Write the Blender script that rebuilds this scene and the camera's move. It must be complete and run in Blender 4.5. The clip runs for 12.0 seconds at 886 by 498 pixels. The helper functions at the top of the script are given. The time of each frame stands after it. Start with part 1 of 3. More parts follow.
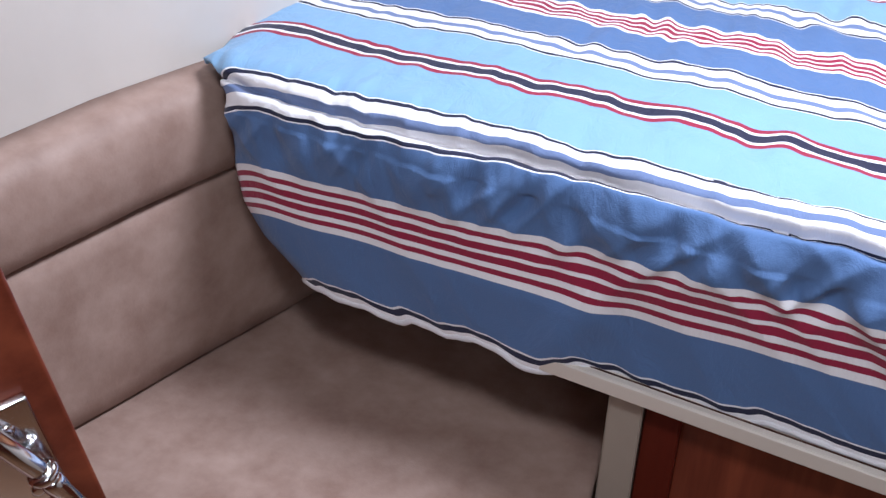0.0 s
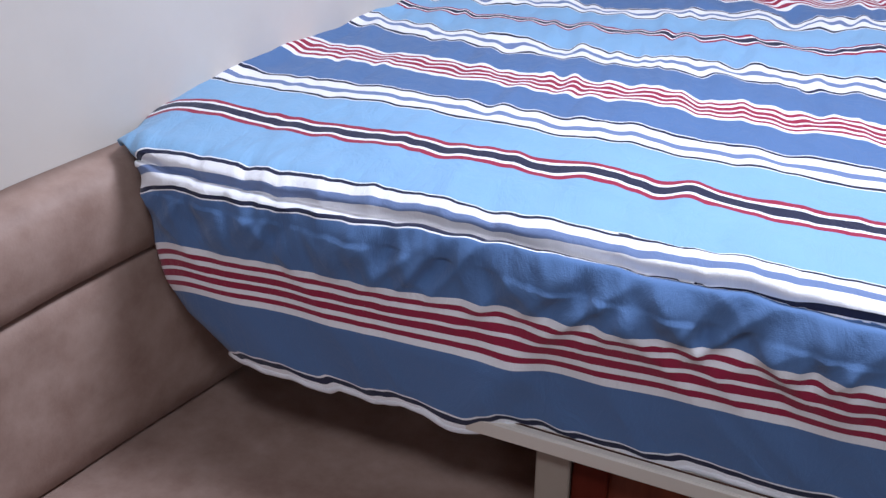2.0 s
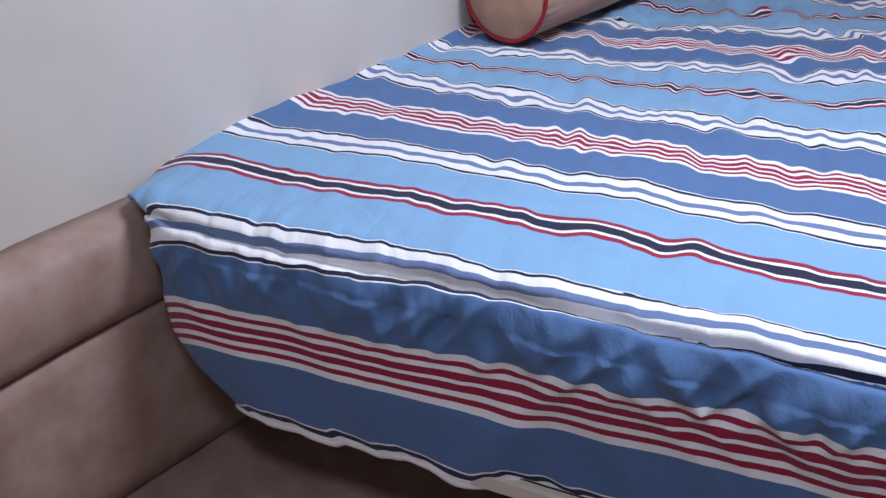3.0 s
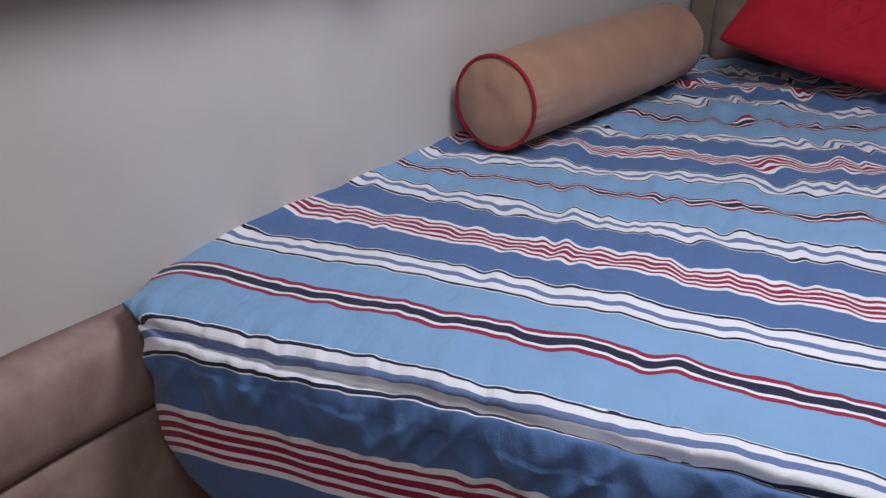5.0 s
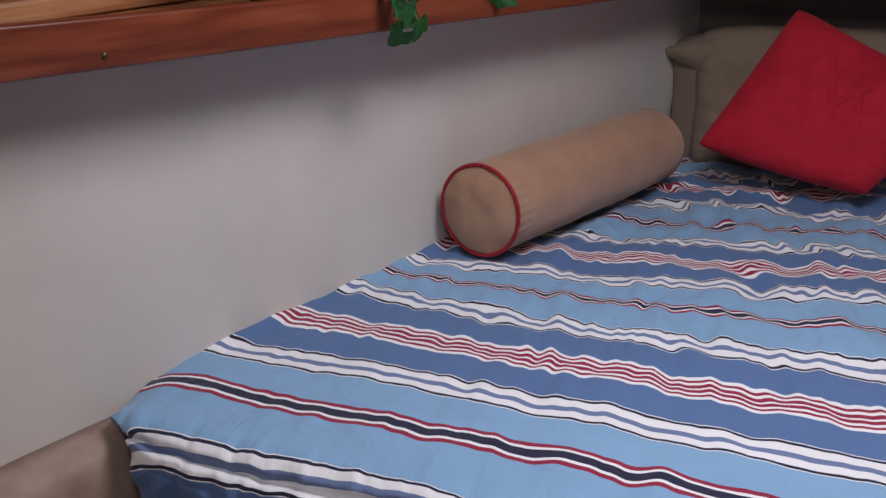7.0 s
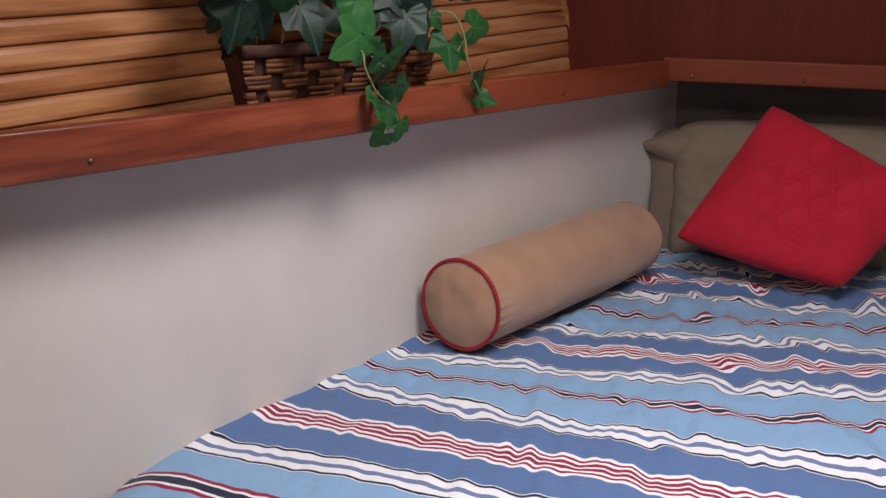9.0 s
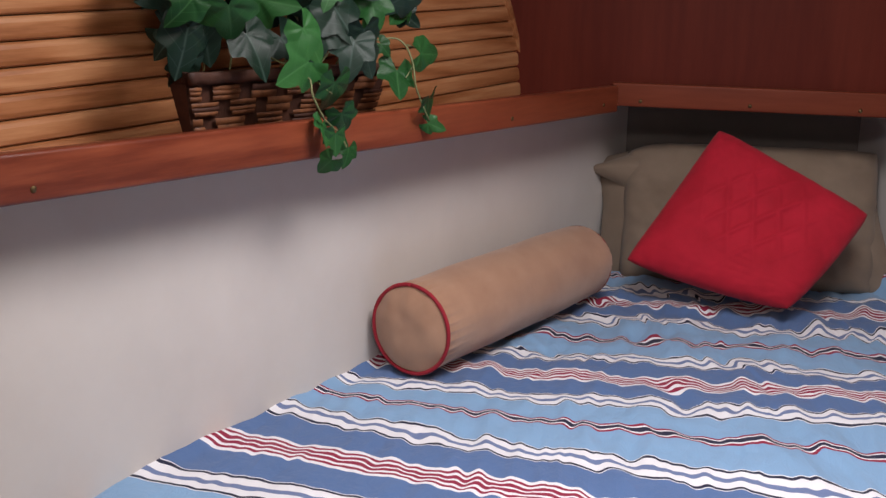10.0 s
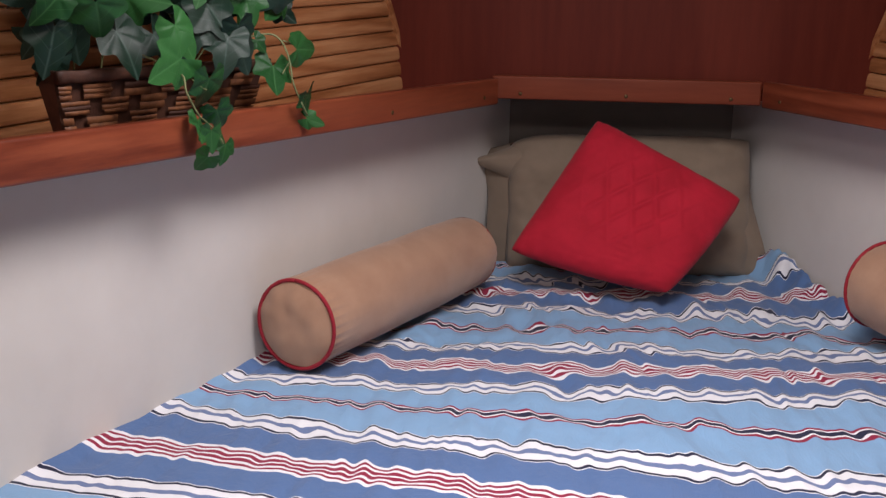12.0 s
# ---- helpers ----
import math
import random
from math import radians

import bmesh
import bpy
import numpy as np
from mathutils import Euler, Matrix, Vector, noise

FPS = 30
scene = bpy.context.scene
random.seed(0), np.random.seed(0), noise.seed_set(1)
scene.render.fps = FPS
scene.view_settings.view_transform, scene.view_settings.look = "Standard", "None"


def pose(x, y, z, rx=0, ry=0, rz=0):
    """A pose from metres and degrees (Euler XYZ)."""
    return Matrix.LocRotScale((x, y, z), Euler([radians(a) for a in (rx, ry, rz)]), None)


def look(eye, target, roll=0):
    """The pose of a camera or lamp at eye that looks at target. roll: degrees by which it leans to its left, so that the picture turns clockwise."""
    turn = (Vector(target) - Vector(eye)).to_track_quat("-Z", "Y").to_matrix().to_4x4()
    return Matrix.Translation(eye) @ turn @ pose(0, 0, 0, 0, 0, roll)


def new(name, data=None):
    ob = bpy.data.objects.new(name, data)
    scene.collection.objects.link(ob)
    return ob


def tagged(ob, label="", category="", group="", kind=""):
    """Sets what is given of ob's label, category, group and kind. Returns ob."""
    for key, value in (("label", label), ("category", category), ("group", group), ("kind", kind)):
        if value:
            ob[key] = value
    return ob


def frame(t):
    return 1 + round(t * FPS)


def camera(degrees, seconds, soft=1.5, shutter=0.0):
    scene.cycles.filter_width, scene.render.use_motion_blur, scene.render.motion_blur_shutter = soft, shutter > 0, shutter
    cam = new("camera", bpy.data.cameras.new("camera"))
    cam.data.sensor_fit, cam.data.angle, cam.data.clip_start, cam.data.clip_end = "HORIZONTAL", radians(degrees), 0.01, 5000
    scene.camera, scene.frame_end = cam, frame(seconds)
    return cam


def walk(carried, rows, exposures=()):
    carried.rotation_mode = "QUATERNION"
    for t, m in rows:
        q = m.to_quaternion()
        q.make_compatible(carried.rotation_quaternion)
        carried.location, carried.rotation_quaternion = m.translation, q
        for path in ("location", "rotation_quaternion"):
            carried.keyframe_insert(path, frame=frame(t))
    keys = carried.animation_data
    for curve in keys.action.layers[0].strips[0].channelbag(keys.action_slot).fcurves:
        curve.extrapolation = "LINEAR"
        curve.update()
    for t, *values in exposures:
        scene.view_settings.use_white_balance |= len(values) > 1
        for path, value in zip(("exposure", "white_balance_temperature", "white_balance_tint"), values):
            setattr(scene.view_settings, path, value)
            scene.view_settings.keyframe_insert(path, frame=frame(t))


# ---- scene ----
cam = camera(42.0, 12.0, soft=1.4)
PATH = [
    (0, (-0.103, 0.039, 1.428), (-0.608, 1.669, 0.384), 2.4),
    (0.5, (-0.087, 0.039, 1.424), (-0.548, 1.682, 0.38), 1.4),
    (1, (-0.064, 0.047, 1.426), (-0.512, 1.707, 0.405), 0.6),
    (1.5, (-0.065, 0.044, 1.437), (-0.503, 1.725, 0.445), 0.7),
    (2, (-0.064, 0.044, 1.451), (-0.505, 1.739, 0.484), 0.2),
    (2.5, (-0.065, 0.046, 1.467), (-0.514, 1.75, 0.523), 0.0),
    (3, (-0.065, 0.045, 1.48), (-0.522, 1.763, 0.564), 0.2),
    (5, (-0.062, 0.037, 1.528), (-0.519, 1.816, 0.737), 0.9),
    (5.5, (-0.064, 0.034, 1.535), (-0.523, 1.827, 0.778), 1.3),
    (6, (-0.062, 0.029, 1.548), (-0.525, 1.834, 0.822), 1.2),
    (6.5, (-0.055, 0.026, 1.556), (-0.518, 1.847, 0.871), 0.7),
    (7, (-0.053, 0.027, 1.565), (-0.509, 1.863, 0.917), 0.7),
    (9, (-0.046, 0.018, 1.596), (-0.486, 1.899, 1.079), 1.0),
    (9.5, (-0.042, 0.016, 1.599), (-0.468, 1.909, 1.116), 1.2),
    (10, (-0.027, 0.015, 1.605), (-0.403, 1.92, 1.124), 1.3),
    (10.5, (-0.022, 0.017, 1.598), (-0.352, 1.93, 1.113), 1.4),
    (11, (-0.011, 0.014, 1.604), (-0.308, 1.932, 1.119), 1.1),
    (11.5, (-0.005, 0.011, 1.603), (-0.258, 1.936, 1.124), 1.0),
    (12, (0.003, 0.002, 1.604), (-0.2, 1.932, 1.12), 0.9),
]
walk(cam, [(t, look(eye, target, roll)) for t, eye, target, roll in PATH],
     exposures=[(0.0, 0.42, 5850, 10), (1.0, 0.32, 5750, 10), (2.0, 0.06, 5700, 10), (3.2, -0.34, 5750, 11), (5.0, -0.78, 6080, 12), (6.5, -0.87, 6320, 13), (7.2, -0.82, 6560, 14), (9.0, -0.40, 6900, 14), (12.0, -0.24, 6850, 15)])

# ---- light ----
world = bpy.data.worlds.new("world")
scene.world = world
world.use_nodes = True
world.node_tree.nodes["Background"].inputs[0].default_value = (0.9, 0.93, 1.0, 1)
world.node_tree.nodes["Background"].inputs[1].default_value = 0.3


def area(name, eye, target, sx, sy, watts, colour):
    d = bpy.data.lights.new(name, "AREA")
    d.shape, d.size, d.size_y, d.energy, d.color = "RECTANGLE", sx, sy, watts, colour
    ob = new(name, d)
    ob.matrix_world = look(eye, target)
    return ob


area("hatch_light", (0.12, 1.24, 2.13), (0.12, 1.24, 0.0), 0.48, 0.48, 24.5, (0.96, 0.96, 1.0))
area("aft_light", (-0.12, 0.02, 2.13), (-0.1, 0.7, 0.3), 0.30, 0.30, 14.5, (1.0, 0.96, 0.95))
# added fill lamp that brightens the hanging front and back pads; no doorway there
area("unseen_fill_light", (0.75, -0.95, 1.75), (-0.3, 1.2, 0.7), 0.6, 0.5, 5.0, (1.0, 0.96, 0.94))

# ---- materials ----


def material(name, rough=0.6, metal=0.0, sheen=0.0, coat=0.0):
    m = bpy.data.materials.new(name)
    m.use_nodes = True
    b = m.node_tree.nodes["Principled BSDF"]
    b.inputs["Roughness"].default_value, b.inputs["Metallic"].default_value = rough, metal
    b.inputs["Sheen Weight"].default_value, b.inputs["Coat Weight"].default_value = sheen, coat
    b.inputs["Specular IOR Level"].default_value = 0.35
    return m, m.node_tree.nodes, m.node_tree.links, b


def coords(nodes, links, scale, kind="Object"):
    tc, mp = nodes.new("ShaderNodeTexCoord"), nodes.new("ShaderNodeMapping")
    mp.inputs["Scale"].default_value = scale
    links.new(tc.outputs[kind], mp.inputs[0])
    return mp.outputs[0]


def noise_tex(nodes, links, vec, scale, detail=4.0, rough=0.55, distort=0.0):
    n = nodes.new("ShaderNodeTexNoise")
    n.inputs["Scale"].default_value, n.inputs["Detail"].default_value = scale, detail
    n.inputs["Roughness"].default_value, n.inputs["Distortion"].default_value = rough, distort
    links.new(vec, n.inputs["Vector"])
    return n.outputs["Fac"]


def ramp(nodes, links, fac, stops, constant=False):
    r = nodes.new("ShaderNodeValToRGB")
    if constant:
        r.color_ramp.interpolation = "CONSTANT"
    e = r.color_ramp.elements
    while len(e) < len(stops):
        e.new(0.5)
    for n, (p, c) in enumerate(sorted(stops)):
        e[n].position, e[n].color = p, (*c, 1)
    links.new(fac, r.inputs[0])
    return r.outputs[0]


def bump(nodes, links, b, height, strength, distance):
    n = nodes.new("ShaderNodeBump")
    n.inputs["Strength"].default_value, n.inputs["Distance"].default_value = strength, distance
    links.new(height, n.inputs["Height"])
    links.new(n.outputs[0], b.inputs["Normal"])


def maths(nodes, links, op, a, c=0.0):
    n = nodes.new("ShaderNodeMath")
    n.operation = op
    for k, v in enumerate((a, c)):
        if isinstance(v, (int, float)):
            n.inputs[k].default_value = v
        else:
            links.new(v, n.inputs[k])
    return n.outputs[0]


def mottled(name, dark, light, scale, rough, grain=0.0, grain_scale=600, kind="Object", stretch=(1, 1, 1), coat=0.0, sheen=0.0, distance=0.001):
    m, nodes, links, b = material(name, rough, 0, sheen, coat)
    v = coords(nodes, links, stretch, kind)
    big = noise_tex(nodes, links, v, scale, 5, 0.6)
    links.new(ramp(nodes, links, big, [(0.3, dark), (0.7, light)]), b.inputs["Base Color"])
    if grain:
        fine = noise_tex(nodes, links, v, grain_scale, 2, 0.6)
        bump(nodes, links, b, fine, grain, distance)
    return m


def wood(name, dark, mid, light, rough, scale=1.0, axis=0, coat=0.3, rings=14.0, gloss=0.35):
    m, nodes, links, b = material(name, rough, 0, 0, coat)
    b.inputs["Specular IOR Level"].default_value = gloss
    b.inputs["Coat Roughness"].default_value = 0.2
    st = [14.0, 14.0, 14.0]
    st[axis] = 1.2
    v = coords(nodes, links, tuple(a * scale for a in st))
    info = nodes.new("ShaderNodeObjectInfo")
    add = nodes.new("ShaderNodeVectorMath")
    add.operation = "ADD"
    spread = nodes.new("ShaderNodeVectorMath")
    spread.operation = "SCALE"
    spread.inputs["Scale"].default_value = 37.0
    comb = nodes.new("ShaderNodeCombineXYZ")
    for k in range(3):
        links.new(info.outputs["Random"], comb.inputs[k])
    links.new(comb.outputs[0], spread.inputs[0])
    links.new(v, add.inputs[0])
    links.new(spread.outputs[0], add.inputs[1])
    broad = noise_tex(nodes, links, add.outputs[0], 0.6, 3, 0.5, 0.8)
    wave = maths(nodes, links, "SINE", maths(nodes, links, "MULTIPLY", broad, rings * 2.2))
    fine = noise_tex(nodes, links, add.outputs[0], 9.0, 4, 0.65)
    mix = maths(nodes, links, "ADD", maths(nodes, links, "MULTIPLY", wave, 0.22), maths(nodes, links, "MULTIPLY", fine, 0.9))
    links.new(ramp(nodes, links, mix, [(0.15, dark), (0.45, mid), (0.8, light)]), b.inputs["Base Color"])
    bump(nodes, links, b, fine, 0.12, 0.0006)
    return m


def metal(name, colour, rough):
    m, nodes, links, b = material(name, rough, 1.0)
    b.inputs["Base Color"].default_value = (*colour, 1)
    v = coords(nodes, links, (1, 1, 1))
    links.new(maths(nodes, links, "ADD", maths(nodes, links, "MULTIPLY", noise_tex(nodes, links, v, 60), 0.15), rough - 0.07), b.inputs["Roughness"])
    return m


LIGHT, BLUE, NAVY, RED, WHITE, MID = (0.212, 0.380, 0.595), (0.084, 0.160, 0.340), (0.012, 0.015, 0.045), (0.27, 0.012, 0.048), (0.80, 0.80, 0.84), (0.140, 0.195, 0.36)


def striped():
    m, nodes, links, b = material("striped_cotton", 0.85, 0, 0.15)
    uv = nodes.new("ShaderNodeUVMap")
    uv.uv_map = "weave"
    sep = nodes.new("ShaderNodeSeparateXYZ")
    links.new(uv.outputs[0], sep.inputs[0])
    v = sep.outputs[1]
    w = maths(nodes, links, "ABSOLUTE", maths(nodes, links, "SUBTRACT", maths(nodes, links, "FRACT", maths(nodes, links, "ADD", v, 20.5)), 0.5))
    stops = [(0.0, NAVY), (0.010, WHITE), (0.0195, RED), (0.031, LIGHT), (0.186, WHITE), (0.190, NAVY), (0.200, WHITE), (0.234, MID), (0.254, WHITE),
             (0.292, NAVY), (0.302, WHITE), (0.306, BLUE), (0.440, WHITE), (0.4533, RED), (0.4667, WHITE), (0.48, RED), (0.4933, WHITE)]
    col = ramp(nodes, links, w, stops, True)
    vec = uv.outputs[0]
    blot = noise_tex(nodes, links, vec, 7.0, 4)
    hsv = nodes.new("ShaderNodeHueSaturation")
    links.new(col, hsv.inputs["Color"])
    links.new(maths(nodes, links, "ADD", maths(nodes, links, "MULTIPLY", blot, 0.22), 0.89), hsv.inputs["Value"])
    links.new(hsv.outputs[0], b.inputs["Base Color"])
    mp = nodes.new("ShaderNodeMapping")
    mp.inputs["Scale"].default_value = (1.0, 0.32, 1.0)
    links.new(vec, mp.inputs[0])
    crumple = noise_tex(nodes, links, mp.outputs[0], 26.0, 5, 0.6, 0.6)
    fine = noise_tex(nodes, links, vec, 420.0, 2)
    bump(nodes, links, b, maths(nodes, links, "ADD", maths(nodes, links, "MULTIPLY", fine, 0.06), crumple), 0.55, 0.009)
    return m


COTTON = striped()
HEM = mottled("white_cotton", (0.62, 0.62, 0.66), (0.76, 0.76, 0.80), 20, 0.85, 0.3, 600)
LINING = mottled("cream_wall_lining", (0.565, 0.525, 0.492), (0.62, 0.58, 0.545), 5, 0.9, 0.3, 900, sheen=0.2)
LEATHER = mottled("tan_leather", (0.245, 0.158, 0.128), (0.385, 0.277, 0.235), 15, 0.55, 0.35, 260, distance=0.0008)
CREAM = mottled("cream_laminate", (0.56, 0.51, 0.45), (0.62, 0.57, 0.51), 4, 0.45)
# cream laminate darkened: the berth's shade on the end panel is in this colour
SHADED_CREAM = mottled("shaded_cream_laminate", (0.27, 0.23, 0.19), (0.33, 0.285, 0.24), 5, 0.5)
# wall lining in a darker colour that holds the shade under the head rail
SHADED_RECESS = mottled("shaded_recess", (0.17, 0.145, 0.13), (0.21, 0.18, 0.165), 6, 0.9, 0.2, 500)
MAHOGANY = wood("varnished_mahogany", (0.115, 0.022, 0.010), (0.175, 0.038, 0.017), (0.235, 0.058, 0.026), 0.38, 0.8, 0, 0.15, 14.0, 0.25)
# a darker, less glossy mahogany for the head rail
MAHOGANY_R = wood("rail_mahogany", (0.105, 0.020, 0.009), (0.14, 0.029, 0.013), (0.175, 0.039, 0.018), 0.5, 0.8, 0, 0.0, 14.0, 0.15)
MAHOGANY_P = wood("dark_mahogany_ply", (0.084, 0.0110, 0.0055), (0.100, 0.0145, 0.0072), (0.118, 0.0185, 0.0095), 0.5, 0.5, 2, 0.0, 5, 0.12)
MAHOGANY_V = wood("varnished_mahogany_upright", (0.115, 0.022, 0.010), (0.16, 0.034, 0.016), (0.21, 0.05, 0.023), 0.42, 0.7, 2)
SLAT_WOOD = wood("honey_oak", (0.235, 0.083, 0.030), (0.36, 0.145, 0.060), (0.47, 0.225, 0.105), 0.36, 0.8, 0, 0.25, 16)
BOLSTER = mottled("tan_cotton", (0.35, 0.19, 0.118), (0.42, 0.243, 0.155), 14, 0.9, 0.3, 800, sheen=0.25)
PIPING = mottled("red_piping_cloth", (0.25, 0.010, 0.020), (0.33, 0.016, 0.030), 40, 0.8)
PILLOW = mottled("khaki_cotton", (0.205, 0.150, 0.108), (0.255, 0.190, 0.140), 10, 0.9, 0.3, 700, sheen=0.12)
REDCLOTH = mottled("red_quilted_cloth", (0.36, 0.005, 0.018), (0.49, 0.010, 0.030), 12, 0.85, 0.4, 500, sheen=0.05)
WICKER = mottled("brown_wicker", (0.06, 0.021, 0.011), (0.21, 0.082, 0.034), 45, 0.5, 0.3, 300)
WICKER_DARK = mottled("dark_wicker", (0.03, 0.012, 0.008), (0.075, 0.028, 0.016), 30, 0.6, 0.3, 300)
CHROME = metal("chrome", (0.75, 0.75, 0.77), 0.14)
BRASS = metal("dull_brass", (0.13, 0.09, 0.045), 0.5)
FLOOR = wood("teak_sole", (0.09, 0.04, 0.02), (0.16, 0.075, 0.035), (0.22, 0.11, 0.05), 0.5, 0.6, 1)
PAINT = mottled("white_headliner", (0.46, 0.45, 0.43), (0.54, 0.53, 0.51), 3, 0.8, 0.2, 300)
STEM = mottled("ivy_stem", (0.10, 0.12, 0.05), (0.20, 0.20, 0.09), 40, 0.6)


def leafy(name, low, high, rib):
    m, nodes, links, b = material(name, 0.34)
    b.inputs["Specular IOR Level"].default_value = 0.22
    info = nodes.new("ShaderNodeObjectInfo")
    v = coords(nodes, links, (1, 1, 1))
    base = ramp(nodes, links, info.outputs["Random"], [(0.0, low), (1.0, high)])
    uv = nodes.new("ShaderNodeUVMap")
    uv.uv_map = "vein"
    sep = nodes.new("ShaderNodeSeparateXYZ")
    links.new(uv.outputs[0], sep.inputs[0])
    ax = maths(nodes, links, "ABSOLUTE", sep.outputs[0])
    lateral = maths(nodes, links, "FRACT", maths(nodes, links, "MULTIPLY", maths(nodes, links, "SUBTRACT", maths(nodes, links, "MULTIPLY", ax, 0.9), sep.outputs[1]), 3.3))
    lateral = maths(nodes, links, "ADD", maths(nodes, links, "MULTIPLY", maths(nodes, links, "ABSOLUTE", maths(nodes, links, "SUBTRACT", lateral, 0.5)), 0.4), 0.015)
    vein = ramp(nodes, links, maths(nodes, links, "MINIMUM", ax, lateral), [(0.0, (0.35, 0.35, 0.35)), (0.035, (0.0, 0.0, 0.0))])
    mix = nodes.new("ShaderNodeMix")
    mix.data_type = "RGBA"
    links.new(vein, mix.inputs["Factor"])
    links.new(base, mix.inputs["A"])
    mix.inputs["B"].default_value = (*rib, 1)
    links.new(mix.outputs["Result"], b.inputs["Base Color"])
    bump(nodes, links, b, noise_tex(nodes, links, v, 120.0, 3), 0.3, 0.001)
    return m


LEAF = leafy("ivy_leaf", (0.008, 0.045, 0.012), (0.024, 0.105, 0.028), (0.08, 0.22, 0.08))
# darker copy of the leaf, with the shade inside the plant in its colour
LEAF_SHADED = leafy("shaded_ivy_leaf", (0.004, 0.016, 0.009), (0.014, 0.032, 0.023), (0.08, 0.13, 0.11))

# ---- builders ----


def finish(name, bm, mat, smooth=False):
    me = bpy.data.meshes.new(name)
    bmesh.ops.recalc_face_normals(bm, faces=bm.faces)
    for f in bm.faces:
        f.smooth = smooth
    bm.to_mesh(me)
    bm.free()
    me.materials.append(mat)
    return new(name, me)


def part(name, bm, mat, parent=None, label="", smooth=False, m=None):
    """One mesh from bm, which is in world places; m: the pose that its own axes (and its grain) follow."""
    if m:
        bm.transform(m.inverted())
    ob = finish(name, bm, mat, smooth)
    if parent:
        ob.parent = parent
        ob.matrix_parent_inverse = parent.matrix_world.inverted()
    if m:
        ob.matrix_basis = m
    if label:
        tagged(ob, label)
    return ob


def thing(name, at, label, category, group="", kind=""):
    ob = new(name)
    ob.location = at
    ob.empty_display_size = 0.05
    bpy.context.view_layer.update()
    ob.matrix_world = Matrix.Translation(at)
    return tagged(ob, label, category, group, kind)


def prism(bm, poly, z0, z1):
    """A solid over a polygon in plan; z0 and z1 are numbers or functions of (x, y)."""
    f0 = z0 if callable(z0) else (lambda x, y: z0)
    f1 = z1 if callable(z1) else (lambda x, y: z1)
    lo = [bm.verts.new((x, y, f0(x, y))) for x, y in poly]
    hi = [bm.verts.new((x, y, f1(x, y))) for x, y in poly]
    bm.faces.new(lo[::-1])
    bm.faces.new(hi)
    n = len(poly)
    for k in range(n):
        bm.faces.new((lo[k], lo[(k + 1) % n], hi[(k + 1) % n], hi[k]))
    return bm


def bevelled(bm, width, segments=2):
    bmesh.ops.bevel(bm, geom=list(bm.edges), offset=width, segments=segments, affect="EDGES", profile=0.6)
    return bm


def box(m, sx, sy, sz, width=0.0, segments=2):
    bm = bmesh.new()
    bmesh.ops.create_cube(bm, size=1, matrix=Matrix.Diagonal((sx, sy, sz, 1)))
    if width:
        bevelled(bm, width, segments)
    bm.transform(m)
    return bm


def lathe(profile, m, steps=48):
    """A solid turned about its z axis from (radius, height) pairs."""
    bm = bmesh.new()
    rings = []
    for r, h in profile:
        rings.append([bm.verts.new((r * math.cos(2 * math.pi * k / steps), r * math.sin(2 * math.pi * k / steps), h)) for k in range(steps)] if r > 1e-6 else [bm.verts.new((0, 0, h))])
    for a, c in zip(rings, rings[1:]):
        for k in range(steps):
            j = (k + 1) % steps
            q = [a[k % len(a)], a[j % len(a)], c[j % len(c)], c[k % len(c)]]
            q = list(dict.fromkeys(q))
            if len(q) > 2:
                bm.faces.new(q)
    bm.transform(m)
    return bm


def tube(points, radius, sides=8, bm=None):
    bm = bm or bmesh.new()
    pts = [Vector(p) for p in points]
    rings = []
    for k, p in enumerate(pts):
        d = (pts[min(k + 1, len(pts) - 1)] - pts[max(k - 1, 0)]).normalized()
        u = d.orthogonal().normalized() if not rings else (last - last.dot(d) * d).normalized()
        last = u
        w = d.cross(u)
        r = radius(k / (len(pts) - 1)) if callable(radius) else radius
        rings.append([bm.verts.new(p + r * (math.cos(a) * u + math.sin(a) * w)) for a in (2 * math.pi * j / sides for j in range(sides))])
    for a, c in zip(rings, rings[1:]):
        for j in range(sides):
            bm.faces.new((a[j], a[(j + 1) % sides], c[(j + 1) % sides], c[j]))
    bm.faces.new(rings[0][::-1])
    bm.faces.new(rings[-1])
    return bm


# ---- plan: the hull side runs at an angle to the berth's axis; the other side mirrors it ----
ANGLE = radians(21.78)
ALONG = Vector((math.sin(ANGLE), math.cos(ANGLE)))
INWARD = Vector((math.cos(ANGLE), -math.sin(ANGLE)))
ORIGIN = Vector((-0.727, 1.427))
AXIS_X = 0.136
LIP = 0.12
BED_Z = 0.90
HEAD_Y = 2.90


def side(s, d, mirror=False):
    """Plan point s metres along the hull side and d metres in from it."""
    p = ORIGIN + s * ALONG + d * INWARD
    return (2 * AXIS_X - p.x, p.y) if mirror else (p.x, p.y)


def side_x(y, mirror=False):
    x = ORIGIN.x + (y - ORIGIN.y) * math.tan(ANGLE)
    return 2 * AXIS_X - x if mirror else x


def strip(s0, s1, d0, d1, z0, z1, mirror=False):
    return prism(bmesh.new(), [side(s0, d0, mirror), side(s1, d0, mirror), side(s1, d1, mirror), side(s0, d1, mirror)], z0, z1)


S_HEAD = (HEAD_Y - ORIGIN.y) / math.cos(ANGLE)


def shelf_drop(s):
    return -0.0265 * s


